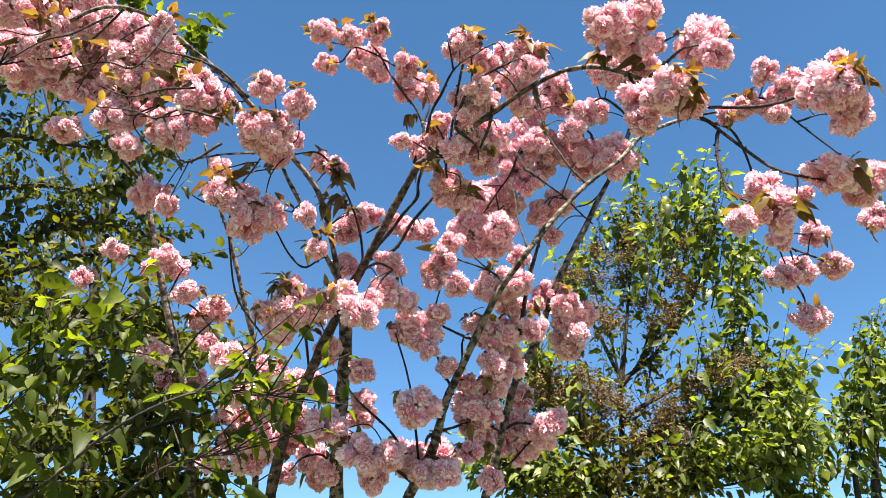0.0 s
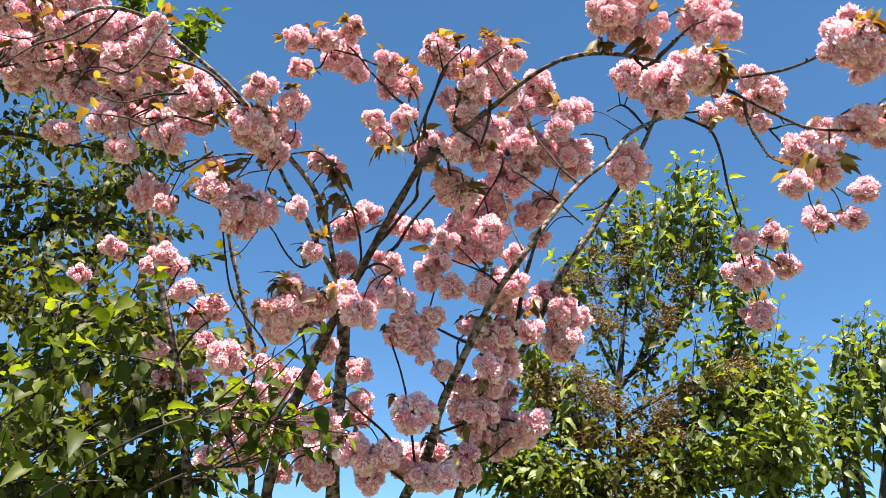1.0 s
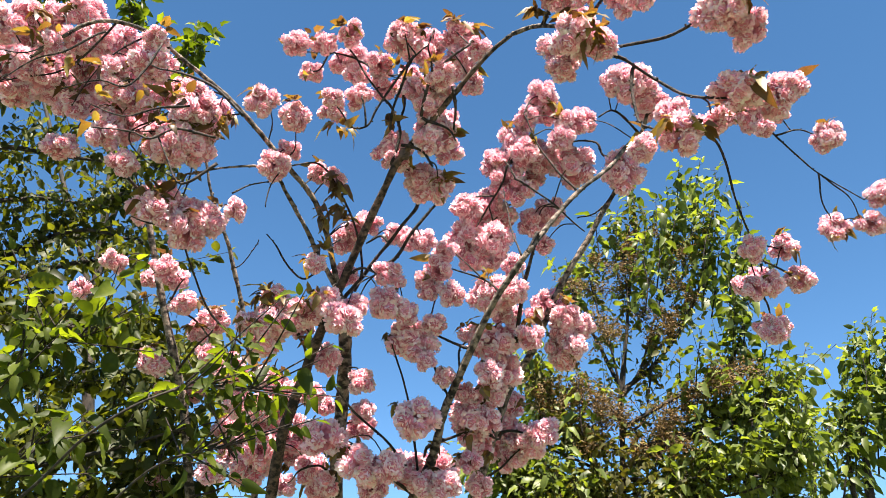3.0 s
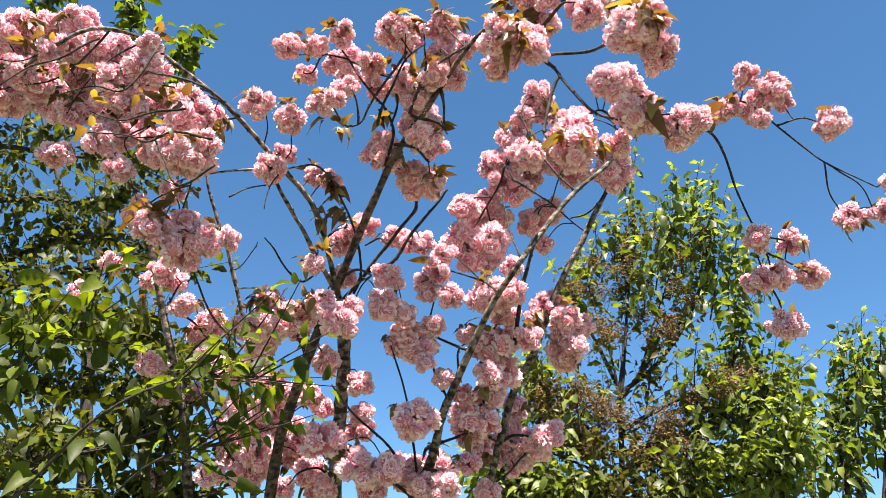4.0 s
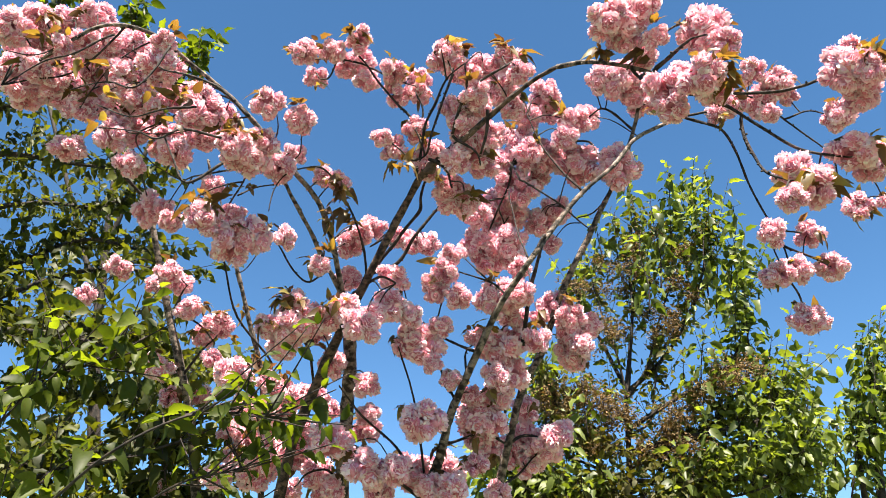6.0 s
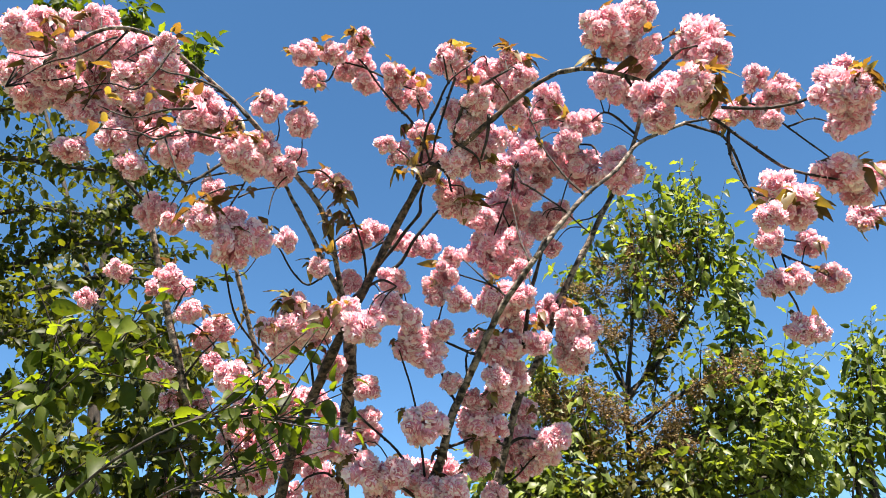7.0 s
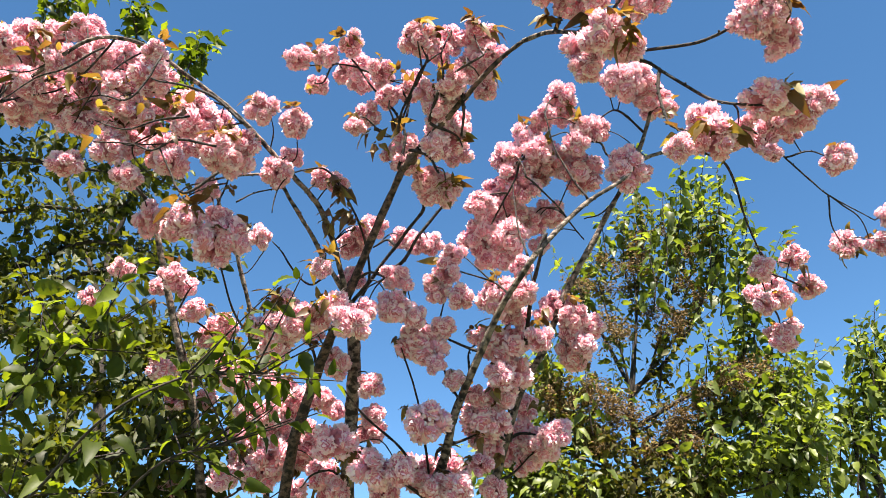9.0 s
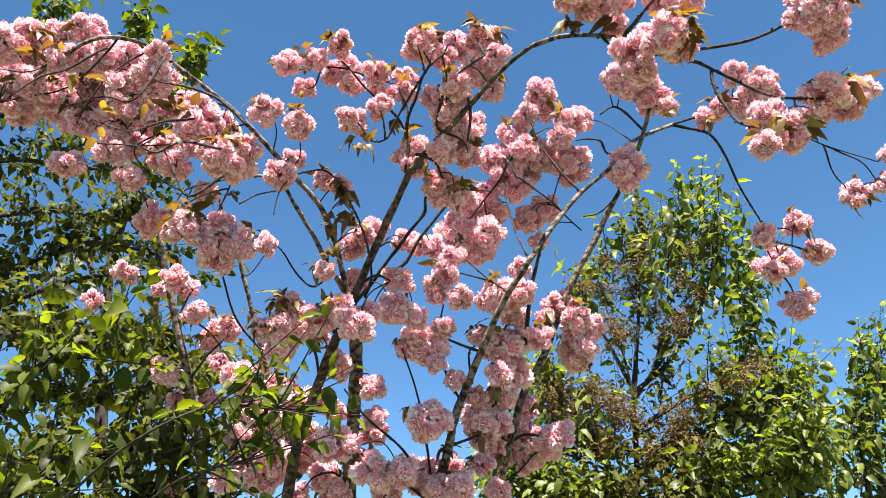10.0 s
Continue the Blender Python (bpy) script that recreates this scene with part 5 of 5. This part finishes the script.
# the dense tree behind the cherry's other side
BASE_L = Vector((-2.445, 3.595, 1.776)) * Vector((1, 1, 0))
left_tree = green_tree("broadleaf_tree", "dense broadleaf tree with shaded dark green leaves", BASE_L)
tl = (-2.543, 3.596, 2.109)
trunk_l = green_bough(left_tree, tl, [tuple(BASE_L - Vector((0, 0, 0.05))), tl, (-2.800, 3.598, 2.889), (-3.135, 3.649, 3.907), (-3.112, 3.698, 4.862), (-2.823, 3.696, 5.244)], 0.09, 0.012)
lb = [
    green_bough(left_tree, (-2.699, 3.597, 2.610), [(-2.699, 3.597, 2.610), (-2.520, 3.500, 3.144), (-2.138, 3.400, 3.161), (-1.803, 3.301, 3.087), (-1.529, 3.251, 3.016), (-1.231, 3.200, 2.885)], 0.03, 0.008),
    green_bough(left_tree, (-2.954, 3.600, 3.354), [(-2.954, 3.600, 3.354), (-2.765, 3.502, 4.109), (-2.430, 3.403, 4.219), (-2.037, 3.401, 4.151), (-1.683, 3.398, 4.094)], 0.025, 0.006),
    green_bough(left_tree, (-2.573, 3.597, 2.227), [(-2.573, 3.597, 2.227), (-2.113, 3.302, 2.377), (-1.834, 3.204, 2.415), (-1.518, 3.105, 2.445), (-1.149, 3.005, 2.494), (-0.978, 3.004, 2.560)], 0.028, 0.007),
    green_bough(left_tree, (-2.795, 3.598, 2.889), [(-2.795, 3.598, 2.889), (-2.554, 3.597, 3.445), (-2.195, 3.595, 3.679), (-1.909, 3.593, 3.780), (-1.516, 3.590, 3.665)], 0.024, 0.006),
    green_bough(left_tree, (-2.555, 3.596, 2.155), [(-2.555, 3.596, 2.155), (-1.891, 3.204, 2.131), (-1.452, 3.007, 2.154), (-1.142, 3.005, 2.211), (-0.870, 3.003, 2.269)], 0.026, 0.006),
    green_bough(left_tree, (-2.656, 3.597, 2.478), [(-2.656, 3.597, 2.478), (-2.492, 3.789, 2.890), (-2.099, 3.884, 3.009), (-1.664, 3.880, 2.938), (-1.359, 3.878, 3.091)], 0.026, 0.006),
    green_bough(left_tree, (-2.746, 3.598, 2.747), [(-2.746, 3.598, 2.747), (-2.435, 3.499, 3.235), (-2.059, 3.448, 3.410), (-1.706, 3.397, 3.466), (-1.355, 3.395, 3.427)], 0.022, 0.006),
    green_bough(left_tree, (-3.017, 3.600, 3.521), [(-3.017, 3.600, 3.521), (-2.762, 3.405, 4.273), (-2.415, 3.257, 4.428), (-2.051, 3.207, 4.439), (-1.682, 3.205, 4.293)], 0.022, 0.006),
    green_bough(left_tree, (-2.848, 3.599, 3.038), [(-2.848, 3.599, 3.038), (-2.900, 3.890, 4.053), (-2.525, 3.984, 4.271), (-2.090, 3.981, 4.221), (-1.865, 3.980, 4.344)], 0.022, 0.006),
]
lb += [
    green_bough(left_tree, (-2.573, 3.597, 2.227), [(-2.573, 3.597, 2.227), (-2.232, 3.100, 2.967), (-1.917, 3.050, 2.994), (-1.613, 3.000, 2.946), (-1.391, 2.950, 2.864), (-1.230, 2.900, 2.766)], 0.018, 0.005),
    green_bough(left_tree, (-2.573, 3.597, 2.227), [(-2.573, 3.597, 2.227), (-1.765, 2.900, 2.260), (-1.416, 2.833, 2.315), (-1.147, 2.767, 2.352), (-0.898, 2.700, 2.401)], 0.015, 0.004),
]
LEAF_L = (0.076, 0.048, GREEN_DEEP)
for i, (ob, count) in enumerate(zip(lb, (80, 36, 80, 50, 80, 70, 30, 32, 34, 22, 20))):
    shoots(ob, count, (0.12, 0.84 if i in (2, 4) else 1.0), (0.2, 0.45), *LEAF_L, 18, 0.25, 80 + i, single=4, droop=0.6)
shoots(trunk_l, 10, (0.55, 1.0), (0.2, 0.4), *LEAF_L, 13, 0.4, 90, droop=0.6)

# a taller tree further back, of which the tops show
BASE_T = Vector((-1.817, 4.293, 1.920)) * Vector((1, 1, 0))
back_tree = green_tree("broadleaf_tree", "slim green tree rising behind the pink boughs", BASE_T)
bt = (-1.877, 4.294, 2.189)
tb = [
    green_bough(back_tree, bt, [tuple(BASE_T - Vector((0, 0, 0.05))), bt, (-2.093, 4.298, 3.480), (-2.227, 4.300, 4.759), (-2.322, 4.301, 5.884), (-2.380, 4.302, 6.315)], 0.05, 0.004),
    green_bough(back_tree, (-2.165, 4.299, 4.078), [(-2.165, 4.299, 4.078), (-2.001, 4.206, 4.879), (-1.852, 4.206, 5.554), (-1.789, 4.206, 5.839)], 0.02, 0.004),
    green_bough(back_tree, (-2.116, 4.298, 3.671), [(-2.116, 4.298, 3.671), (-2.759, 4.396, 5.089), (-3.200, 4.400, 6.180), (-3.034, 4.400, 6.630)], 0.02, 0.004),
]
for i, (ob, count, at) in enumerate(zip(tb, (22, 14, 20), (0.6, 0.5, 0.5))):
    shoots(ob, count, (at, 1.0), (0.15, 0.4), 0.125, 0.08, GREEN_NEAR, 10, 0.8, 100 + i, droop=0.6)

# the near shrub, fresh large leaves
BASE_N = Vector((-1.687, 2.297, 1.649)) * Vector((1, 1, 0))
shrub = green_tree("leafy_shrub", "near leafy shrub with large fresh green leaves in the sun", BASE_N)
ln = (-1.639, 2.185, 1.841)
nl = [
    green_bough(shrub, ln, [tuple(BASE_N - Vector((0, 0, 0.05))), ln, (-1.360, 1.927, 2.183), (-1.083, 1.862, 2.292), (-0.937, 1.840, 2.327), (-0.821, 1.824, 2.353)], 0.008, 0.0015),
    green_bough(shrub, (-1.640, 2.222, 1.777), [(-1.640, 2.222, 1.777), (-1.033, 1.921, 1.943), (-0.684, 1.596, 2.028), (-0.542, 1.594, 2.104), (-0.421, 1.588, 2.112), (-0.336, 1.594, 2.100)], 0.0045, 0.0012),
    green_bough(shrub, (-1.639, 2.192, 1.828), [(-1.639, 2.192, 1.828), (-1.214, 1.920, 2.093), (-1.042, 1.815, 2.173), (-0.959, 1.784, 2.226)], 0.006, 0.0015),
    green_bough(shrub, (-1.640, 2.237, 1.751), [(-1.640, 2.237, 1.751), (-1.156, 1.959, 1.925), (-0.990, 1.853, 2.007), (-0.895, 1.813, 2.075)], 0.006, 0.0015),
    green_bough(shrub, (-1.641, 2.252, 1.725), [(-1.641, 2.252, 1.725), (-0.969, 2.056, 1.883), (-0.593, 1.675, 1.963), (-0.483, 1.658, 1.993), (-0.411, 1.655, 1.997)], 0.004, 0.0012),
]
for i, (ob, count, at, size) in enumerate(zip(nl, (20, 20, 9, 8, 11), (0.5, 0.55, 0.45, 0.45, 0.5), (0.072, 0.052, 0.074, 0.076, 0.050))):
    shoots(ob, count, (at, 1.0), (0.12, 0.28), size, size * 0.6, GREEN_NEAR, 8, 0.35, 120 + i, single=7, droop=0.45, ribs=9)


# ---- the breeze ----
def motions():
    """Half-second steps of each bough's swing, in degrees: roll in the plane of the view, nod, and turn about the upright."""
    poses = {}
    along = Vector((0, math.cos(radians(30)), math.sin(radians(30))))

    def between(values, t):
        i = min(int(t * 2), len(values) - 2)
        u = t * 2 - i
        a, b, c, d = (values[max(0, min(len(values) - 1, i + k))] for k in (-1, 0, 1, 2))
        return b + 0.5 * u * (c - a + u * (2 * a - 5 * b + 4 * c - d + u * (3 * (b - c) + d - a)))

    def joint(bough, parent, roll, nod, turn):
        pivot = PIVOTS[bough]
        steps = [i / 10 for i in range(101)]
        poses[bough] = {}
        rows = []
        for t in steps:
            m = (Matrix.Rotation(radians(between(turn, t)), 4, "Z") @ Matrix.Rotation(radians(between(nod, t)), 4, "X")
                 @ Matrix.Rotation(radians(between(roll, t)), 4, along))
            m = Matrix.Translation(pivot) @ m @ Matrix.Translation(-pivot)
            if parent:
                m = poses[parent][t] @ m
            poses[bough][t] = m
            rows.append((t, Matrix.Translation(-BASES[bough]) @ m @ Matrix.Translation(pivot)))
        walk(bough, rows)

    joint(arch, None,
          roll=[-0.1, -0.3, 0.3, -0.3, -1.2, 0.3, -0.6, -1.5, -2.4, 0.3, -0.3, 0.0, 0.4, 0.8, 1.2, 0.5, -1.5, -0.4, -1.7, -1.2, -1.8],
          nod=[-1.6, -0.4, 0.9, 0.6, 1.8, 1.4, 0.9, 0.4, -0.1, -0.4, 0.2, 0.0, -0.3, -0.7, -1.0, -0.1, 1.4, 2.4, 0.5, 0.3, 1.0],
          turn=[0.3, 0.0, -1.6, -0.4, -0.5, -0.4, -0.0, 0.3, 0.6, 0.0, 0.1, 0.0, -0.3, -0.7, -1.0, -0.3, -0.3, -0.7, -0.6, -0.4, 0.4])
    joint(spray_left, None,
          roll=[-2.7, -2.5, -3.7, -11.2, -12.4, -14.7, -10.7, -6.6, -2.5, -3.4, 4.9, 0.0, -0.0, -0.1, -0.1, 1.1, 1.1, -5.1, 3.1, 1.3, 1.8],
          nod=[-3.1, -2.0, -4.5, -3.6, -3.1, -9.6, -5.6, -1.6, 2.4, 4.6, -2.9, 0.0, -0.1, -0.2, -0.3, 1.3, -1.8, 6.9, -0.8, 0.9, 1.1],
          turn=[6.7, 7.6, 5.9, 4.8, 4.0, 1.5, -1.4, -4.4, -7.3, -1.0, -3.3, 0.0, 0.1, 0.2, 0.3, -0.1, -1.8, -1.3, -8.1, -6.8, -5.9])
    joint(a_low, None,
          roll=[-0.7, 1.0, -0.5, -2.9, -4.2, -3.4, -3.6, -3.9, -4.1, -2.2, 0.6, 0.0, 0.1, 0.1, 0.2, 0.5, -1.2, -2.5, -2.6, -1.4, -1.4],
          nod=[0.4, -0.2, 0.2, 1.4, 2.0, 0.7, 1.1, 1.5, 1.9, 2.1, 0.1, 0.0, -0.0, -0.1, -0.1, 1.0, 0.8, 0.1, 0.4, 1.2, -0.2],
          turn=[1.5, 1.5, 1.7, 1.5, 1.0, 0.7, 0.5, 0.4, 0.2, 0.5, 0.1, 0.0, 0.0, 0.1, 0.1, 0.1, -0.3, -1.1, -0.8, -1.5, -1.5])
    joint(a_mid, a_low,
          roll=[9.5, 13.8, 3.4, -6.0, -10.7, -7.6, -12.1, -16.6, -21.2, -6.4, 2.9, 0.0, 0.8, 1.6, 2.5, 1.4, -3.0, -13.2, -9.6, -7.8, -6.2],
          nod=[-3.6, -3.0, -3.2, -7.9, -12.9, -8.0, -8.8, -9.6, -10.5, -5.6, 0.1, 0.0, 0.1, 0.2, 0.3, -1.9, -0.7, -2.9, -4.4, -4.3, -1.1],
          turn=[-4.3, -6.5, -3.2, 5.9, 10.2, 7.5, 10.4, 13.4, 16.3, 7.3, -1.2, 0.0, -0.8, -1.5, -2.3, -0.4, 6.3, 11.5, 9.4, 10.0, 4.0])
    joint(a_crown, a_mid,
          roll=[8.6, -8.1, -11.6, -2.6, -2.7, 2.6, 3.5, 4.4, 5.3, 6.3, 2.4, 0.0, 0.7, 1.4, 2.1, 3.8, 0.2, 7.7, 8.2, 7.9, 1.4],
          nod=[6.8, 6.4, -3.3, 11.1, 22.0, 6.5, 12.7, 18.9, 25.0, 17.2, 3.5, 0.0, -0.0, -0.0, -0.0, 5.2, 7.1, 17.4, 18.8, 11.7, 12.7],
          turn=[-15.1, 3.6, 5.1, -1.7, 1.2, -5.0, -1.6, 1.7, 5.1, 0.1, -0.8, 0.0, -1.0, -2.1, -3.1, -1.2, 0.9, -7.1, -4.9, -6.8, -0.8])
    joint(a_top, a_mid,
          roll=[5.1, -9.3, -4.5, 9.6, 22.4, 19.7, 32.1, 44.5, 57.0, 20.5, 2.2, 0.0, 2.1, 4.3, 6.4, 2.4, 12.2, 22.1, 24.0, 25.2, 7.0],
          nod=[1.9, 3.8, 4.6, 4.2, -3.7, -1.0, -4.8, -8.7, -12.6, -0.2, -1.8, 0.0, 0.2, 0.3, 0.5, 3.4, 1.8, -4.2, -4.5, -5.8, -0.3],
          turn=[-9.9, 3.3, -3.9, -17.3, -28.5, -22.2, -25.1, -27.9, -30.8, -27.4, 0.6, 0.0, -2.3, -4.6, -6.9, -6.6, -15.1, -19.2, -22.7, -19.1, -7.9])
    joint(a_tip, a_top,
          roll=[0.2, -0.1, 0.1, 1.0, 1.4, 0.7, 0.7, 0.7, 0.7, 0.3, 0.9, 0.0, -0.5, -1.1, -1.6, -1.3, -2.1, 0.2, 0.7, 0.7, -0.8],
          nod=[2.6, 1.0, 2.5, 6.7, 12.9, 8.5, 9.6, 10.8, 12.0, -1.0, 0.2, 0.0, -0.6, -1.2, -1.7, -0.9, -1.0, 2.3, 2.8, 1.6, 1.1],
          turn=[-4.0, -2.3, -4.1, -10.3, -16.7, -11.1, -14.2, -17.3, -20.4, 1.9, -0.2, 0.0, 2.0, 4.0, 6.0, 4.3, 9.3, -2.5, -4.2, -4.2, 1.3])
    joint(spray_top, a_low,
          roll=[6.2, -3.7, -7.9, 6.5, 14.0, 10.0, 9.9, 9.8, 9.8, 9.3, -1.9, 0.0, -0.6, -1.2, -1.8, -5.4, -9.1, -4.6, 7.7, 7.7, -0.9],
          nod=[-12.1, -5.2, -8.1, -14.1, -14.4, -8.3, -8.4, -8.5, -8.6, -9.3, 3.1, 0.0, -0.4, -0.8, -1.2, 0.1, -1.1, -6.0, -8.1, -8.4, -2.0],
          turn=[7.1, 15.8, 13.9, 3.8, 1.1, -5.2, -6.4, -7.6, -8.8, -11.9, 5.6, 0.0, 1.8, 3.6, 5.5, -0.5, 11.3, -3.4, -9.3, -12.9, -2.2])
    joint(spray_fork, a_crown,
          roll=[-17, -7, 9, 11, 21.0, 19.9, 18.8, 17.7, 16.6, -8.4, -7.5, 0.0, -1.1, -2.2, -3.3, 0.2, 5.7, 10.3, 9.9, 0.0, 15.7],
          nod=[0, 0, 0, 0.5, 0.8, 0.4, 0.1, -0.3, -0.6, 12.9, -7.4, 0.0, 0.4, 0.9, 1.3, 10.0, -0.0, -1.0, 15.8, 18.5, -0.6],
          turn=[0, 0, 0, 1, 1.9, 3.0, 4.2, 5.4, 6.5, -7.6, 11.6, 0.0, -0.5, -1.0, -1.4, -7.6, 0.8, 2.5, -11.8, -10.8, 3.0])
    joint(limb_a, None,
          roll=[0.9, -0.3, -0.9, -1.1, -3.3, -1.1, -1.1, -1.1, -1.1, -0.5, 0.3, 0.0, -0.2, -0.4, -0.5, -1.4, -2.2, -1.7, -0.9, -1.1, -1.8],
          nod=[-0.1, 0.1, 3.7, 1.9, 1.3, 0.9, 0.4, 0.0, -0.4, -0.0, 0.4, 0.0, 0.1, 0.2, 0.4, 1.3, -1.1, -3.7, 0.6, 2.0, -1.4],
          turn=[-0.6, 0.7, 0.7, 1.2, 3.4, 0.9, 0.9, 0.9, 0.9, 1.1, 0.3, 0.0, 0.4, 0.9, 1.3, 1.6, 1.4, 0.8, 0.9, 0.3, 1.7])
    joint(limb_a_top, limb_a,
          roll=[2.9, 0.9, 0.4, 1.0, 2.4, 3.2, 2.6, 2.0, 1.5, 2.2, 0.1, 0.0, 0.7, 1.3, 2.0, 1.3, -1.4, 4.8, 8.9, 5.6, 2.4],
          nod=[-0.3, -1.1, -4.4, -2.4, -2.1, -2.0, -1.4, -0.8, -0.2, -0.7, -1.0, 0.0, -0.1, -0.3, -0.4, -1.3, -1.3, 3.7, 1.3, -1.0, 3.0],
          turn=[-0.4, 0.6, 2.3, 1.3, 0.5, 0.3, -0.1, -0.4, -0.8, -1.5, -0.2, 0.0, -0.3, -0.6, -0.9, -1.5, 1.0, 4.4, 6.7, 7.1, 5.3])
    joint(swinging, limb_a_top,
          roll=[4.7, -1.4, 3.6, 2.9, 14.4, 1.9, 1.8, 1.8, 1.8, -0.7, 0.7, 0.0, -2.1, -4.2, -6.3, -3.2, 5.8, 1.7, -7.1, 8.2, 7.7],
          nod=[-2.4, -5.1, -3.9, -2.3, -5.1, -3.9, -5.2, -6.4, -7.6, -8.0, -8.9, 0.0, -0.8, -1.5, -2.3, -13.2, -2.1, -12.0, -9.8, -14.0, -6.9],
          turn=[2.4, 1.5, 2.7, 1.7, 7.5, 2.1, 3.7, 5.2, 6.8, 5.3, 4.3, 0.0, 0.4, 0.8, 1.2, 7.4, 15.6, 15.7, -0.2, 5.9, 3.8])
    joint(limb_b, None,
          roll=[1.2, 3.8, 5.5, 3.1, 4.7, 4.6, 2.5, 0.4, -1.6, 1.9, 1.2, 0.0, 0.6, 1.2, 1.8, 3.2, -1.0, 5.0, 3.4, 3.3, 0.2],
          nod=[-1.0, 1.1, 1.7, 1.5, 7.6, 2.0, 1.9, 1.7, 1.5, 0.4, 0.1, 0.0, -0.2, -0.3, -0.5, 4.1, 5.2, 10.3, -0.0, 2.6, 4.0],
          turn=[-1.2, 1.8, 2.7, 2.2, 8.9, 2.9, 4.4, 5.8, 7.3, 0.2, 0.8, 0.0, -0.2, -0.3, -0.5, 5.3, 6.8, 11.4, 0.3, 3.5, 5.3])
    joint(outer, limb_a_top,
          roll=[7.9, -0.1, -1.1, -3.3, -2.0, -2.6, 0.8, 4.2, 7.6, 2.2, 7.3, 0.0, 1.3, 2.6, 3.9, 8.0, 8.2, -7.3, -4.5, -4.3, -2.9],
          nod=[-6.3, 0.1, 6.1, -3.5, -3.6, -0.7, -0.9, -1.1, -1.3, -2.3, 2.3, 0.0, -1.4, -2.8, -4.1, 5.1, 6.9, 2.9, 4.6, 11.1, -5.6],
          turn=[-12.8, 2.7, 9.2, 12.4, 3.4, 12.1, 5.3, -1.6, -8.5, 7.1, -7.1, 0.0, -1.8, -3.6, -5.5, -0.5, 0.7, 7.7, -6.1, -14.2, -10.9])
    joint(hanging, limb_a_top,
          roll=[-4.8, -2.1, -3.3, -1.8, -5.0, -2.2, -0.6, 0.9, 2.5, 3.1, 1.4, 0.0, 1.4, 2.7, 4.1, 5.6, 15.8, -5.7, -12.9, -16.4, -8.7],
          nod=[4.8, 5.7, 15.2, 12.4, 8.2, 13.7, 9.5, 5.4, 1.2, -0.6, -0.8, 0.0, -0.3, -0.6, -1.0, 0.5, -2.5, 16.4, 16.3, 14.8, 10.6],
          turn=[2.0, 2.2, 7.5, 5.6, 4.0, 5.9, 4.2, 2.5, 0.8, 0.2, -0.1, 0.0, -1.8, -3.7, -5.5, -5.1, -5.6, 0.0, 0.1, -1.5, -4.0])
    # the young trees lean over and come back; the shrub's sprays are lifted by the gusts
    lean = [0.8, -0.5, -3.9, -8, -4.7, 0, -2.4, -4.8, -5.4, 0.3, 0.2, 0, -1, -2.4, -3.9, -6.9, -10, -5.8, -4.8, -0.3, -3.9]
    bow = [1.4, 1.1, 1.9, 2.6, 1.4, 0.7, 1, 1.7, 2, 1.7, 0.6, 0, -1.2, -3, -4.4, -3, -6, -2.3, 1, -1.3, 0]
    lift = [0, 0.5, -1, 1, 2.5, 6.5, 4, 3.5, 4, 3, 0.5, 0, 0.5, 1, 0, 0.5, 1.5, 3.5, 4, 3.5, 3.5]

    def stir(bough, series, share, flutter, seed):
        r = random.Random(seed)
        a, b, c = r.uniform(0, 6.28), r.uniform(0, 6.28), r.uniform(0.75, 1.25)
        joint(bough, None,
              roll=[v * share + flutter * math.sin(a + i * 1.9 * c) for i, v in enumerate(series)],
              nod=[flutter * 0.8 * math.sin(b + i * 1.55 * c) + v * share * 0.15 for i, v in enumerate(series)],
              turn=[flutter * math.sin(a + b + i * 1.3 * c) for i in range(21)])

    for k, ob in enumerate(nb):
        stir(ob, lean, (1.0, 0.9, 0.9, 0.5)[k], 0.4, 200 + k)
    for k, ob in enumerate(fork_r):
        stir(ob, bow, (0.1, 0.15, 0.3, 0.2, 0.1, 0.05, 0.1, 0.05)[k], 0.3, 270 + k)
    for k, ob in enumerate(rb):
        stir(ob, (bow, bow, bow, lean, bow, lean, bow, bow, bow, lean, bow, bow)[k], (1.0, 0.3, 0.9, 0.45, 0.2, 0.4, 0.8, 0.1, 0.1, 0.15, 0.12, 0.1)[k], 0.3, 210 + k)
    # the upright shoots bow to one side under each gust
    sway = [3, 1, 0, -1, 2, 1, 0.5, 0, 0.5, -3, 0, -3.4, -5, -8, -11, -9, -13.5, -12, 0, -5, -3]
    for k, ob in enumerate(plumes_r):
        low = k >= 12
        stir(ob, [a * 0.3 + b * 0.5 for a, b in zip(sway, lean)] if low else sway, 1.0, 0.8, 300 + k)
    for k, ob in enumerate(plumes_n):
        stir(ob, lean, 1.25 if k not in (4, 7, 8) else 0.7, 0.8, 340 + k)
    for k, ob in enumerate(lb):
        stir(ob, lift, -0.15, 0.6, 230 + k)
    for k, ob in enumerate(tb[1:]):
        stir(ob, lift, -0.2, 0.8, 250 + k)
    for k, ob in enumerate(nl):
        stir(ob, lift, (-1.0, -0.8, -1.1, -0.6, -0.6)[k], 0.9, 240 + k)


motions()
